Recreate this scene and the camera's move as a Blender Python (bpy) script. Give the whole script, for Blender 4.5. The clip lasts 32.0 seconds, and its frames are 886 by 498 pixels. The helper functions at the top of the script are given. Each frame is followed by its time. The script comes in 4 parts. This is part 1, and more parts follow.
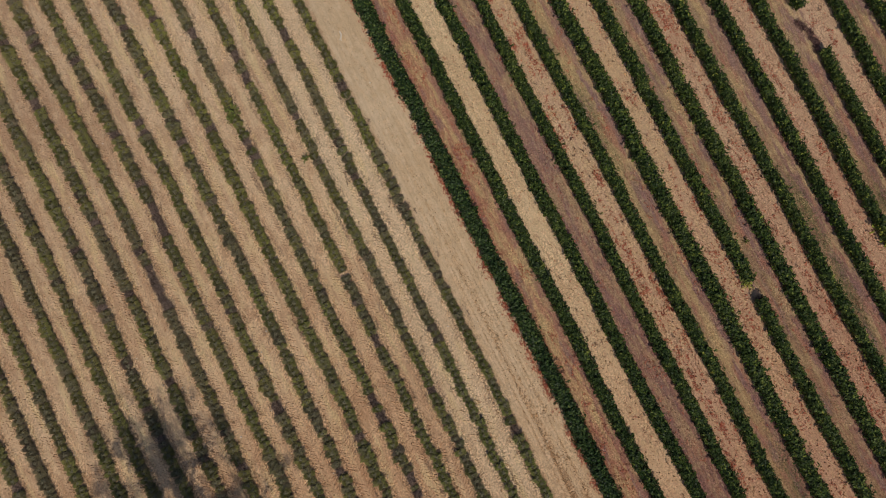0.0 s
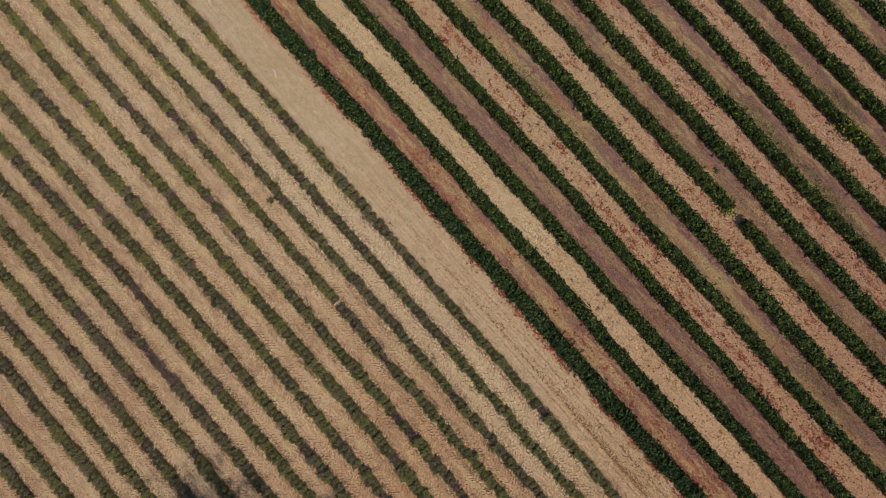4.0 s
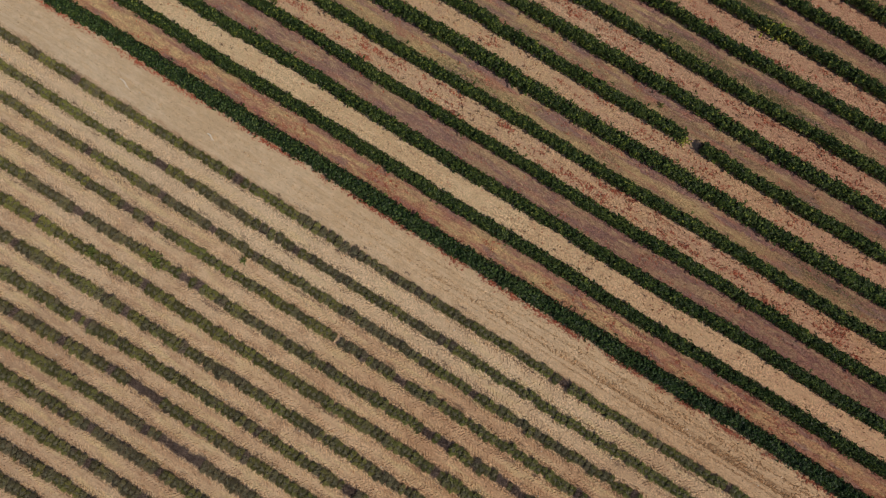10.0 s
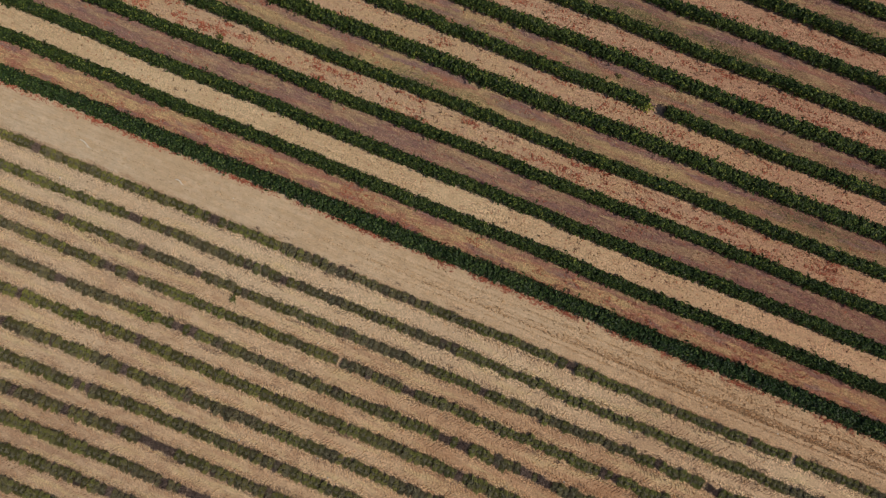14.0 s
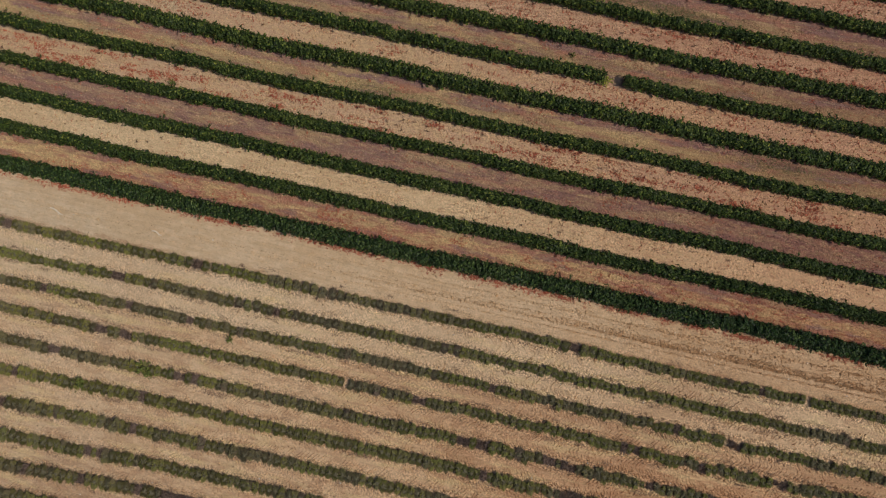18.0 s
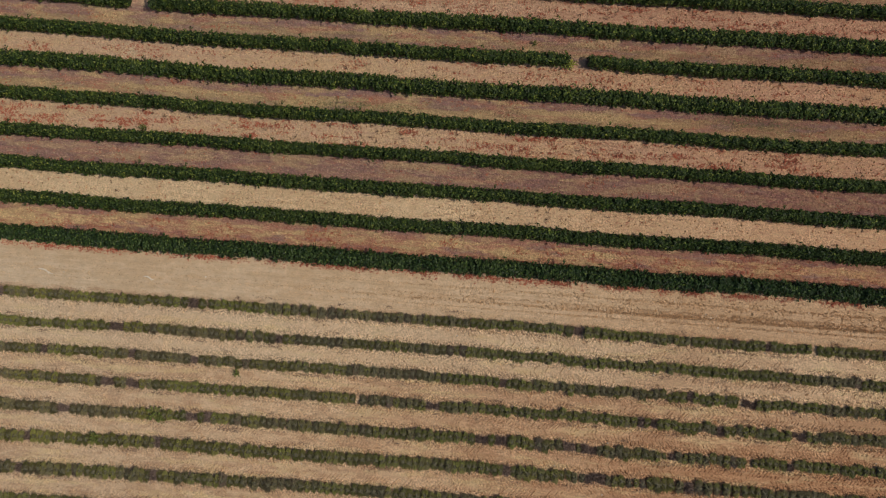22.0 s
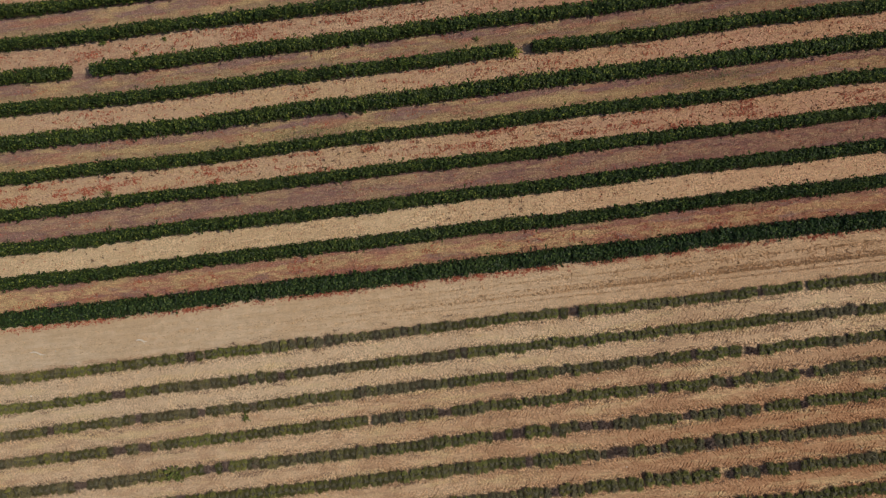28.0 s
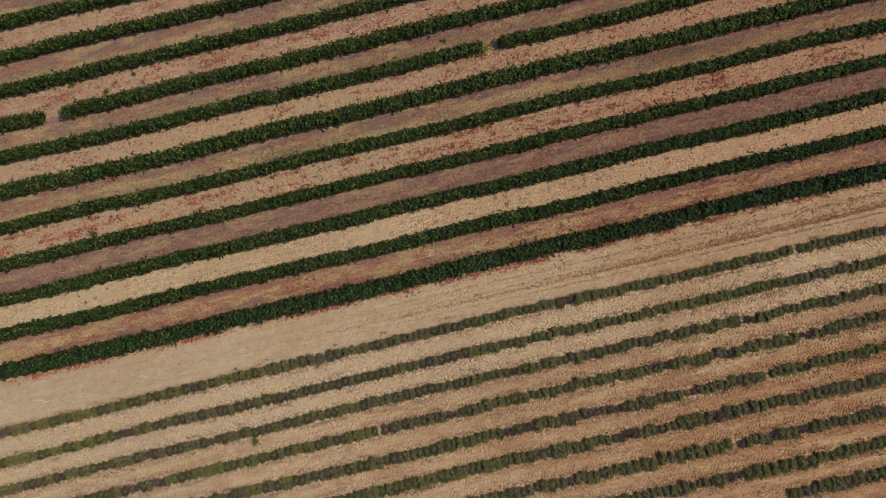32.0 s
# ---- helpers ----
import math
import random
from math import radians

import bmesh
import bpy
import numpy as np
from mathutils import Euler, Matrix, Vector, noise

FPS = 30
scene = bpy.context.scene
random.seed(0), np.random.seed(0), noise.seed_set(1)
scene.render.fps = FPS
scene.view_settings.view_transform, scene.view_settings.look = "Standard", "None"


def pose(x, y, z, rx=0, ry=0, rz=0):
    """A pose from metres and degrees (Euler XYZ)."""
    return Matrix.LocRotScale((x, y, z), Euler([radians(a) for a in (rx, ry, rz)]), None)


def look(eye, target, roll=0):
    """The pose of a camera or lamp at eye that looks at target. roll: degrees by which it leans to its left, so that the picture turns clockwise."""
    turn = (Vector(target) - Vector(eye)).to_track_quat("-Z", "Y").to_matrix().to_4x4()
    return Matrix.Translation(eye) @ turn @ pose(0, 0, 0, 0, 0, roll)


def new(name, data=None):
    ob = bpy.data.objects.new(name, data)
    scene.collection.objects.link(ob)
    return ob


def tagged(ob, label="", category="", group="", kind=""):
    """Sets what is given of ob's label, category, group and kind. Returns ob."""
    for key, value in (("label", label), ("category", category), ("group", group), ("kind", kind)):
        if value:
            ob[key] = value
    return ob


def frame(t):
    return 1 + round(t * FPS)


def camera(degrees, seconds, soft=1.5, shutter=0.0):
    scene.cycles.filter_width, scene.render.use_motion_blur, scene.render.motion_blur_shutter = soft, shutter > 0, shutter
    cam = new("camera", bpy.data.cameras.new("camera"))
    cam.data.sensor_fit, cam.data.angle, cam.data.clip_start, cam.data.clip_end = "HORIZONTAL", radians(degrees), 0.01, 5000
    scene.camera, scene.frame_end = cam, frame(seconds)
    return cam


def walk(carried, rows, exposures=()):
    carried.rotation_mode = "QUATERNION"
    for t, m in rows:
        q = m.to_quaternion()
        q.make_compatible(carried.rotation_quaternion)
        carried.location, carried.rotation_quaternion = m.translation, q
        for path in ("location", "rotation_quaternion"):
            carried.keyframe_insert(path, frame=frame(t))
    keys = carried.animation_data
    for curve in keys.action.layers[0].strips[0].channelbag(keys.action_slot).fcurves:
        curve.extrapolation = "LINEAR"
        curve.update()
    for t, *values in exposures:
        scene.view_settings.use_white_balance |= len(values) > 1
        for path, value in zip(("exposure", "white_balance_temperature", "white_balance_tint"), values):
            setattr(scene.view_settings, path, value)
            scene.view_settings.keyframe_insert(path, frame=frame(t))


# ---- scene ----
cam = camera(59.1, 32.0, soft=1.15)
PATH = [
    (0, pose(-0.668, 0.002, 49.015, 4.646, 1.854, 63.417)),
    (1, pose(-0.624, -0.017, 48.996, 4.601, 1.889, 59.647)),
    (2, pose(-0.583, -0.034, 48.978, 4.609, 1.892, 55.952)),
    (3, pose(-0.548, -0.048, 48.958, 4.616, 1.884, 52.343)),
    (3.5, pose(-0.532, -0.054, 48.951, 4.620, 1.888, 50.508)),
    (5.5, pose(-0.469, -0.077, 48.936, 4.598, 1.923, 44.441)),
    (6, pose(-0.453, -0.081, 48.934, 4.603, 1.920, 42.954)),
    (7, pose(-0.417, -0.083, 48.933, 4.590, 1.930, 40.021)),
    (8, pose(-0.376, -0.076, 48.935, 4.587, 1.916, 37.252)),
    (9, pose(-0.334, -0.063, 48.930, 4.589, 1.930, 34.608)),
    (10, pose(-0.289, -0.045, 48.921, 4.596, 1.911, 32.145)),
    (11, pose(-0.239, -0.025, 48.915, 4.649, 1.914, 29.665)),
    (12, pose(-0.183, -0.010, 48.908, 4.666, 1.923, 27.222)),
    (13, pose(-0.124, 0.001, 48.889, 4.628, 1.918, 24.799)),
    (14, pose(-0.067, 0.009, 48.864, 4.622, 1.893, 22.428)),
    (14.5, pose(-0.041, 0.013, 48.855, 4.622, 1.862, 21.284)),
    (16.5, pose(0.050, 0.024, 48.829, 4.663, 1.809, 16.491)),
    (17, pose(0.071, 0.025, 48.825, 4.653, 1.819, 15.181)),
    (18, pose(0.108, 0.023, 48.827, 4.652, 1.826, 12.618)),
    (19, pose(0.136, 0.018, 48.844, 4.634, 1.826, 10.301)),
    (20, pose(0.158, 0.011, 48.880, 4.627, 1.835, 8.249)),
    (21, pose(0.180, 0.007, 48.941, 4.613, 1.898, 6.315)),
    (22, pose(0.210, 0.007, 49.015, 4.628, 1.957, 4.333)),
    (23, pose(0.257, 0.013, 49.078, 4.624, 1.998, 2.388)),
    (24, pose(0.318, 0.025, 49.126, 4.635, 1.985, 0.447)),
    (25, pose(0.381, 0.039, 49.161, 4.622, 1.918, -1.372)),
    (25.5, pose(0.409, 0.046, 49.171, 4.624, 1.902, -2.303)),
    (27.5, pose(0.510, 0.069, 49.191, 4.609, 1.886, -5.862)),
    (28, pose(0.534, 0.073, 49.196, 4.599, 1.881, -6.591)),
    (29, pose(0.579, 0.074, 49.210, 4.589, 1.888, -8.259)),
    (30, pose(0.623, 0.068, 49.231, 4.603, 1.872, -9.907)),
    (31, pose(0.668, 0.054, 49.253, 4.600, 1.889, -11.469)),
    (32, pose(0.711, 0.036, 49.278, 4.598, 1.898, -12.884)),
]
EXPOSURE = -0.265
walk(cam, PATH, [(0.0, EXPOSURE), (32.0, EXPOSURE)])

# ---------------------------------------------------------------- light
SUN_WAY = Vector((0.75, -0.05, 1.0)).normalized()
SUN_ELEV = math.asin(SUN_WAY.z)
SUN_TURN = math.atan2(SUN_WAY.x, SUN_WAY.y)

world = bpy.data.worlds.new("sky")
world.use_nodes = True
scene.world = world
sky = world.node_tree.nodes.new("ShaderNodeTexSky")
sky.sky_type = "NISHITA"
sky.sun_disc = False
sky.sun_elevation, sky.sun_rotation = SUN_ELEV, SUN_TURN
back = world.node_tree.nodes["Background"]
back.inputs["Strength"].default_value = 0.080
world.node_tree.links.new(sky.outputs[0], back.inputs["Color"])

sun_data = bpy.data.lights.new("sun", "SUN")
sun_data.energy, sun_data.angle, sun_data.color = 2.68, radians(0.9), (1.0, 0.925, 0.81)
sun = new("sun", sun_data)
sun.matrix_world = look(SUN_WAY * 200, (0, 0, 0))

# ---------------------------------------------------------------- plan
# Rows run along x. Vines stand on the +y side of a dirt track, lavender on the -y side.
VINE_Y = [2.85, 5.17, 7.39, 9.57, 11.80, 14.06, 16.28, 18.40, 20.65, 22.88, 25.12, 27.24, 29.45, 31.70]
LAV_Y = [-0.76, -2.56, -4.24, -5.98, -7.82, -9.58, -11.50, -13.35, -15.08, -16.90, -18.72, -20.62, -22.50,
         -24.32, -26.42, -28.25, -30.05]


def bow(x, y):
    """The lavender rows are not quite straight: they swing a little out of line along their length."""
    if isinstance(x, np.ndarray):
        return 0.10 * np.exp(-(x / 13.0) ** 2) * np.clip(1.0 + (y + 16.0) / 8.0, -0.6, 1.0) - 0.10 * np.clip((-20.0 - x) / 8.0, 0.0, 1.0) - 0.030 * np.clip(-16.0 - x, 0.0, 18.0) * np.clip((-8.0 - y) / 6.0, 0.0, 1.0)
    return 0.10 * math.exp(-(x / 13.0) ** 2) * min(max(1.0 + (y + 16.0) / 8.0, -0.6), 1.0) - 0.10 * min(max((-20.0 - x) / 8.0, 0.0), 1.0) - 0.030 * min(max(-16.0 - x, 0.0), 18.0) * min(max((-8.0 - y) / 6.0, 0.0), 1.0)


RNG = random.Random(7)


# ---------------------------------------------------------------- node helpers
def node(nt, kind, operation=None, **sockets):
    n = nt.nodes.new(kind)
    if operation:
        n.operation = operation
    for key, value in sockets.items():
        put(nt, n.inputs[int(key[1:])] if key[0] == "i" and key[1:].isdigit() else n.inputs[key.replace("_", " ")], value)
    return n


def put(nt, socket, value):
    if isinstance(value, bpy.types.NodeSocket):
        nt.links.new(value, socket)
    else:
        socket.default_value = value


def calc(nt, op, a, b=0.0, c=0.0):
    return node(nt, "ShaderNodeMath", op, i0=a, i1=b, i2=c).outputs[0]


def mix(nt, factor, a, b, blend="MIX"):
    n = nt.nodes.new("ShaderNodeMix")
    n.data_type, n.blend_type = "RGBA", blend
    put(nt, n.inputs[0], factor)
    put(nt, n.inputs[6], a if isinstance(a, bpy.types.NodeSocket) else (*a, 1.0))
    put(nt, n.inputs[7], b if isinstance(b, bpy.types.NodeSocket) else (*b, 1.0))
    return n.outputs[2]


def noise_of(nt, where, scale, detail=3.0, rough=0.55):
    return node(nt, "ShaderNodeTexNoise", None, Vector=where, Scale=scale, Detail=detail, Roughness=rough).outputs["Fac"]


def steps(nt, value, low, high, out_low=0.0, out_high=1.0):
    n = node(nt, "ShaderNodeMapRange", None, i0=value, i1=low, i2=high, i3=out_low, i4=out_high)
    return n.outputs[0]


def stretched(nt, where, sx, sy, sz=1.0):
    return node(nt, "ShaderNodeMapping", None, Vector=where, Scale=(sx, sy, sz)).outputs[0]


def material(name, rough=0.8, spec=0.25):
    m = bpy.data.materials.new(name)
    m.use_nodes = True
    bsdf = m.node_tree.nodes["Principled BSDF"]
    bsdf.inputs["Roughness"].default_value = rough
    bsdf.inputs["Specular IOR Level"].default_value = spec
    return m, m.node_tree, bsdf


def bump(nt, height, distance, strength=1.0):
    return node(nt, "ShaderNodeBump", None, Strength=strength, Distance=distance, Height=height).outputs[0]


# ---------------------------------------------------------------- soil colours
TAN, TAN2, TAN3 = (0.665, 0.475, 0.285), (0.545, 0.36, 0.208), (0.585, 0.40, 0.232)
FURROW, FURROW2 = (0.652, 0.449, 0.271), (0.515, 0.326, 0.190)
TRACK, TRACK2 = (0.67, 0.485, 0.305), (0.605, 0.42, 0.25)
RED, RED2 = (0.538, 0.349, 0.221), (0.461, 0.274, 0.173)
STRAW, STRAW2 = (0.419, 0.293, 0.151), (0.330, 0.225, 0.128)
PLUM, PLUM2 = (0.235, 0.129, 0.112), (0.322, 0.189, 0.136)
RUST, RUST2 = (0.405, 0.228, 0.122), (0.330, 0.136, 0.088)
BROWN, BROWN2 = (0.341, 0.228, 0.137), (0.250, 0.153, 0.111)
FRINGE = ((0.285, 0.168, 0.145), PLUM2)

# each lane between two vine rows: its two colours, and whether a mauve-brown band follows its far edge
LANES = [(RUST, RUST2, 0), (TAN, TAN3, 0), (PLUM, PLUM2, 0), (RED, TAN2, 0), (STRAW, STRAW2, 1), (TAN2, RED, 0),
         (STRAW2, BROWN, 1), (RED, RED2, 0), (BROWN, STRAW2, 1), (RED, RED2, 0), (BROWN, STRAW2, 1), (RED, RED2, 0),
         (STRAW2, BROWN2, 1), (RED, RED2, 0)]


def lane_group():
    """Soil and dry cover by the lane in which a point lies."""
    g = bpy.data.node_groups.new("soil_colour", "ShaderNodeTree")
    g.interface.new_socket("Colour", in_out="OUTPUT", socket_type="NodeSocketColor")
    out = g.nodes.new("NodeGroupOutput")
    where = g.nodes.new("ShaderNodeNewGeometry").outputs["Position"]
    y = node(g, "ShaderNodeSeparateXYZ", None, Vector=where).outputs[1]
    wob = noise_of(g, stretched(g, where, 1.2, 2.4), 1.0, 5.0, 0.7)
    wob = calc(g, "MULTIPLY_ADD", wob, 1.1, -0.55)
    pos = steps(g, calc(g, "ADD", y, wob), -40.0, 40.0)
    stops = [(-40.0, FURROW, FURROW2), (-0.55, TRACK, TRACK2)]
    for k, (a, b, fringe) in enumerate(LANES):
        low = VINE_Y[k]
        high = VINE_Y[k + 1] if k + 1 < len(VINE_Y) else low + 2.25
        stops.append((low, a, b))
        if k == 0:
            stops += [(low + 0.85, (0.56, 0.385, 0.195), (0.40, 0.195, 0.118)), (low + 1.35, (0.31, 0.165, 0.122), (0.36, 0.185, 0.128))]
        if fringe:
            stops.append((high - 1.05, FRINGE[0], FRINGE[1]))
        if k == 2:
            stops += [(low + 0.95, (0.39, 0.25, 0.16), PLUM), (low + 1.4, PLUM, (0.32, 0.18, 0.135))]
    ramps = []
    for which in (1, 2):
        r = node(g, "ShaderNodeValToRGB", None, Fac=pos)
        r.color_ramp.interpolation = "CONSTANT"
        el = r.color_ramp.elements
        el.remove(el[1])
        for n, s in enumerate(stops):
            e = el[0] if n == 0 else el.new((s[0] + 40.0) / 80.0)
            e.position, e.color = (s[0] + 40.0) / 80.0, (*s[which], 1.0)
        ramps.append(r.outputs[0])
    # which lanes carry a cover of weeds and grass
    r = node(g, "ShaderNodeValToRGB", None, Fac=pos)
    r.color_ramp.interpolation = "CONSTANT"
    el = r.color_ramp.elements
    el.remove(el[1])
    el[0].position, el[0].color = 0.0, (0, 0, 0, 1)
    for k, low in enumerate(VINE_Y):
        tint = 0.0 if k % 2 else (0.55 if k == 2 else 1.0)
        el.new((low + 40.0) / 80.0).color = (tint, tint, tint, 1)
    grassed = r.outputs[0]
    streak = noise_of(g, stretched(g, where, 0.8, 2.6), 1.0, 7.0, 0.76)
    patch = noise_of(g, where, 0.11, 3.0)
    blend = steps(g, calc(g, "ADD", calc(g, "MULTIPLY", streak, 0.75), calc(g, "MULTIPLY", patch, 0.4)), 0.52, 0.63)
    base = mix(g, blend, ramps[0], ramps[1])
    cover = steps(g, y, 2.6, 3.0)
    # paler silt on one side of the fields, browner earth on the other
    x = node(g, "ShaderNodeSeparateXYZ", None, Vector=where).outputs[0]
    drift = calc(g, "ADD", x, calc(g, "MULTIPLY_ADD", noise_of(g, where, 0.06, 3.0), 30.0, -15.0))
    earth = calc(g, "MULTIPLY", steps(g, drift, -7.0, 19.0), calc(g, "ADD", calc(g, "MULTIPLY", cover, 0.75), calc(g, "MULTIPLY", calc(g, "MAXIMUM", steps(g, y, -2.5, -8.0, 0.1, 1.0), steps(g, y, -0.7, -0.4, 0.0, 0.6)), calc(g, "SUBTRACT", 1.0, cover))))
    base = mix(g, earth, base, mix(g, 1.0, base, mix(g, cover, (0.81, 0.66, 0.575), (0.91, 0.745, 0.735)), "MULTIPLY"))
    pale = calc(g, "MULTIPLY", steps(g, drift, -8.0, -26.0), steps(g, y, 3.0, 0.0, 0.1, 0.8))
    base = mix(g, pale, base, mix(g, 1.0, base, (0.99, 1.045, 1.10), "MULTIPLY"))
    base = mix(g, calc(g, "MULTIPLY", steps(g, y, -9.0, -18.0), steps(g, drift, 0.0, -22.0)), base, mix(g, 1.0, base, (0.86, 0.825, 0.82), "MULTIPLY"))
    fair = calc(g, "MULTIPLY", steps(g, drift, 8.0, -12.0), calc(g, "MULTIPLY", cover, 0.55))
    base = mix(g, fair, base, mix(g, 1.0, base, (1.12, 1.17, 1.17), "MULTIPLY"))
    # washed-out silt between the first lavender rows
    silt = calc(g, "MULTIPLY", calc(g, "MULTIPLY", steps(g, y, -4.6, -3.8), steps(g, y, -0.8, -1.2)), steps(g, drift, 16.0, 4.0, 0.15, 0.5))
    base = mix(g, silt, base, (0.70, 0.525, 0.335))
    # yellow straw chaff lying along the furrows
    chaff = noise_of(g, stretched(g, where, 0.22, 1.3), 1.0, 6.0, 0.72)
    chaff = calc(g, "MULTIPLY", steps(g, chaff, 0.51, 0.63, 0.0, 0.6), steps(g, y, -0.9, -1.3))
    base = mix(g, chaff, base, (0.67, 0.505, 0.265))
    # swathes of cut yellow grass, red-leaved weeds and mauve seed heads in the covered lanes
    swathe = noise_of(g, stretched(g, where, 0.30, 1.5), 1.0, 5.0, 0.62)
    tone = noise_of(g, stretched(g, where, 0.20, 1.1), 1.7, 4.0, 0.6)
    base = mix(g, calc(g, "MULTIPLY", grassed, calc(g, "MULTIPLY", steps(g, swathe, 0.49, 0.59, 0.0, 0.8), steps(g, drift, 18.0, 4.0, 0.35, 1.0))), base, (0.53, 0.375, 0.19))
    base = mix(g, calc(g, "MULTIPLY", grassed, steps(g, tone, 0.53, 0.62, 0.0, 0.75)), base, (0.40, 0.185, 0.128))
    base = mix(g, calc(g, "MULTIPLY", grassed, steps(g, swathe, 0.45, 0.36, 0.0, 0.75)), base, (0.265, 0.160, 0.142))
    # dry stalks and red leaves
    stalks = noise_of(g, stretched(g, where, 2.2, 6.0), 1.0, 5.0, 0.75)
    base = mix(g, calc(g, "MULTIPLY", cover, steps(g, stalks, 0.54, 0.64, 0.0, 0.5)), base, (0.58, 0.43, 0.23))
    base = mix(g, calc(g, "MULTIPLY", cover, steps(g, stalks, 0.46, 0.37, 0.0, 0.5)), base, (0.36, 0.15, 0.10))
    lines = noise_of(g, stretched(g, where, 0.06, 5.0), 1.0, 5.0, 0.65)
    track = calc(g, "MULTIPLY", steps(g, y, -0.7, -0.3), steps(g, y, 2.6, 2.2))
    base = mix(g, calc(g, "MULTIPLY", calc(g, "MULTIPLY", track, steps(g, lines, 0.5, 0.72)), steps(g, drift, -18.0, 12.0, 0.50, 0.55)), base, (0.47, 0.325, 0.183))
    g.links.new(base, out.inputs[0])
    return g


SOIL = lane_group()


def soil(nt):
    n = nt.nodes.new("ShaderNodeGroup")
    n.node_tree = SOIL
    return n.outputs[0]


def ground_material():
    m, nt, bsdf = material("dry_soil", 0.95, 0.1)
    where = nt.nodes.new("ShaderNodeNewGeometry").outputs["Position"]
    xyz = node(nt, "ShaderNodeSeparateXYZ", None, Vector=where)
    x, y = xyz.outputs[0], xyz.outputs[1]
    grain = noise_of(nt, where, 8.5, 6.0, 0.82)
    mid = noise_of(nt, where, 2.2, 4.0, 0.6)
    col = soil(nt)
    rough = steps(nt, noise_of(nt, stretched(nt, where, 0.35, 1.1), 1.0, 4.0, 0.6), 0.40, 0.60, 0.35, 1.0)
    away = node(nt, "ShaderNodeAttribute").outputs["Fac"]
    away.node.attribute_name = "furrow"
    foot = calc(nt, "MULTIPLY", steps(nt, away, 0.72, 0.5), steps(nt, y, -0.2, -0.6))
    # the wheels have smoothed one end of the track
    worn = calc(nt, "MULTIPLY", calc(nt, "MULTIPLY", steps(nt, y, -0.7, -0.3), steps(nt, y, 2.6, 2.2)), steps(nt, x, 14.0, -14.0, 0.15, 0.75))
    rough = calc(nt, "MULTIPLY", calc(nt, "MULTIPLY", rough, steps(nt, x, -22.0, 2.0, 0.6, 1.0)), calc(nt, "SUBTRACT", 1.0, worn))
    rough = calc(nt, "MAXIMUM", rough, calc(nt, "MULTIPLY", foot, steps(nt, x, -22.0, 2.0, 0.75, 1.45)))
    crumbs = calc(nt, "MULTIPLY_ADD", steps(nt, grain, 0.40, 0.60, -0.54, 0.46), rough, 1.0)
    col = mix(nt, 1.0, col, mixgrey(nt, crumbs), "MULTIPLY")
    col = mix(nt, 1.0, col, mixgrey(nt, steps(nt, mid, 0.3, 0.7, 0.90, 1.09)), "MULTIPLY")
    # straw litter flecks and dark crumbs
    fleck = noise_of(nt, where, 22.0, 2.0, 0.5)
    col = mix(nt, steps(nt, fleck, 0.66, 0.74, 0.0, 0.4), col, (0.52, 0.42, 0.29))
    col = mix(nt, calc(nt, "MULTIPLY", steps(nt, fleck, 0.38, 0.30), steps(nt, foot, 0.0, 1.0, 0.4, 0.9)), col, (0.15, 0.09, 0.055))
    put(nt, bsdf.inputs["Base Color"], col)
    ruts = calc(nt, "SINE", calc(nt, "ADD", calc(nt, "MULTIPLY", y, 26.0), calc(nt, "MULTIPLY", mid, 3.0)))
    ruts = calc(nt, "MULTIPLY", ruts, calc(nt, "MULTIPLY", steps(nt, y, -0.4, 0.0), steps(nt, y, 2.4, 1.8)))
    height = calc(nt, "MULTIPLY", grain, calc(nt, "MULTIPLY_ADD", foot, 0.5, 1.0))
    height = calc(nt, "ADD", height, calc(nt, "MULTIPLY", ruts, 0.2))
    put(nt, bsdf.inputs["Normal"], bump(nt, height, 0.035, 1.0))
    return m


def mixgrey(nt, value):
    n = node(nt, "ShaderNodeCombineColor", None, i0=value, i1=value, i2=value)
    return n.outputs[0]


def litter_material(name, low, high, tint=None):
    """Dry pieces lying on the soil, in its colour, each a little lighter or darker."""
    m, nt, bsdf = material(name, 0.9, 0.15)
    isl = nt.nodes.new("ShaderNodeNewGeometry").outputs["Random Per Island"]
    col = soil(nt)
    if tint:
        col = mix(nt, 0.4, col, tint)
    put(nt, bsdf.inputs["Base Color"], mix(nt, 1.0, col, mixgrey(nt, steps(nt, isl, 0.0, 1.0, low, high)), "MULTIPLY"))
    return m


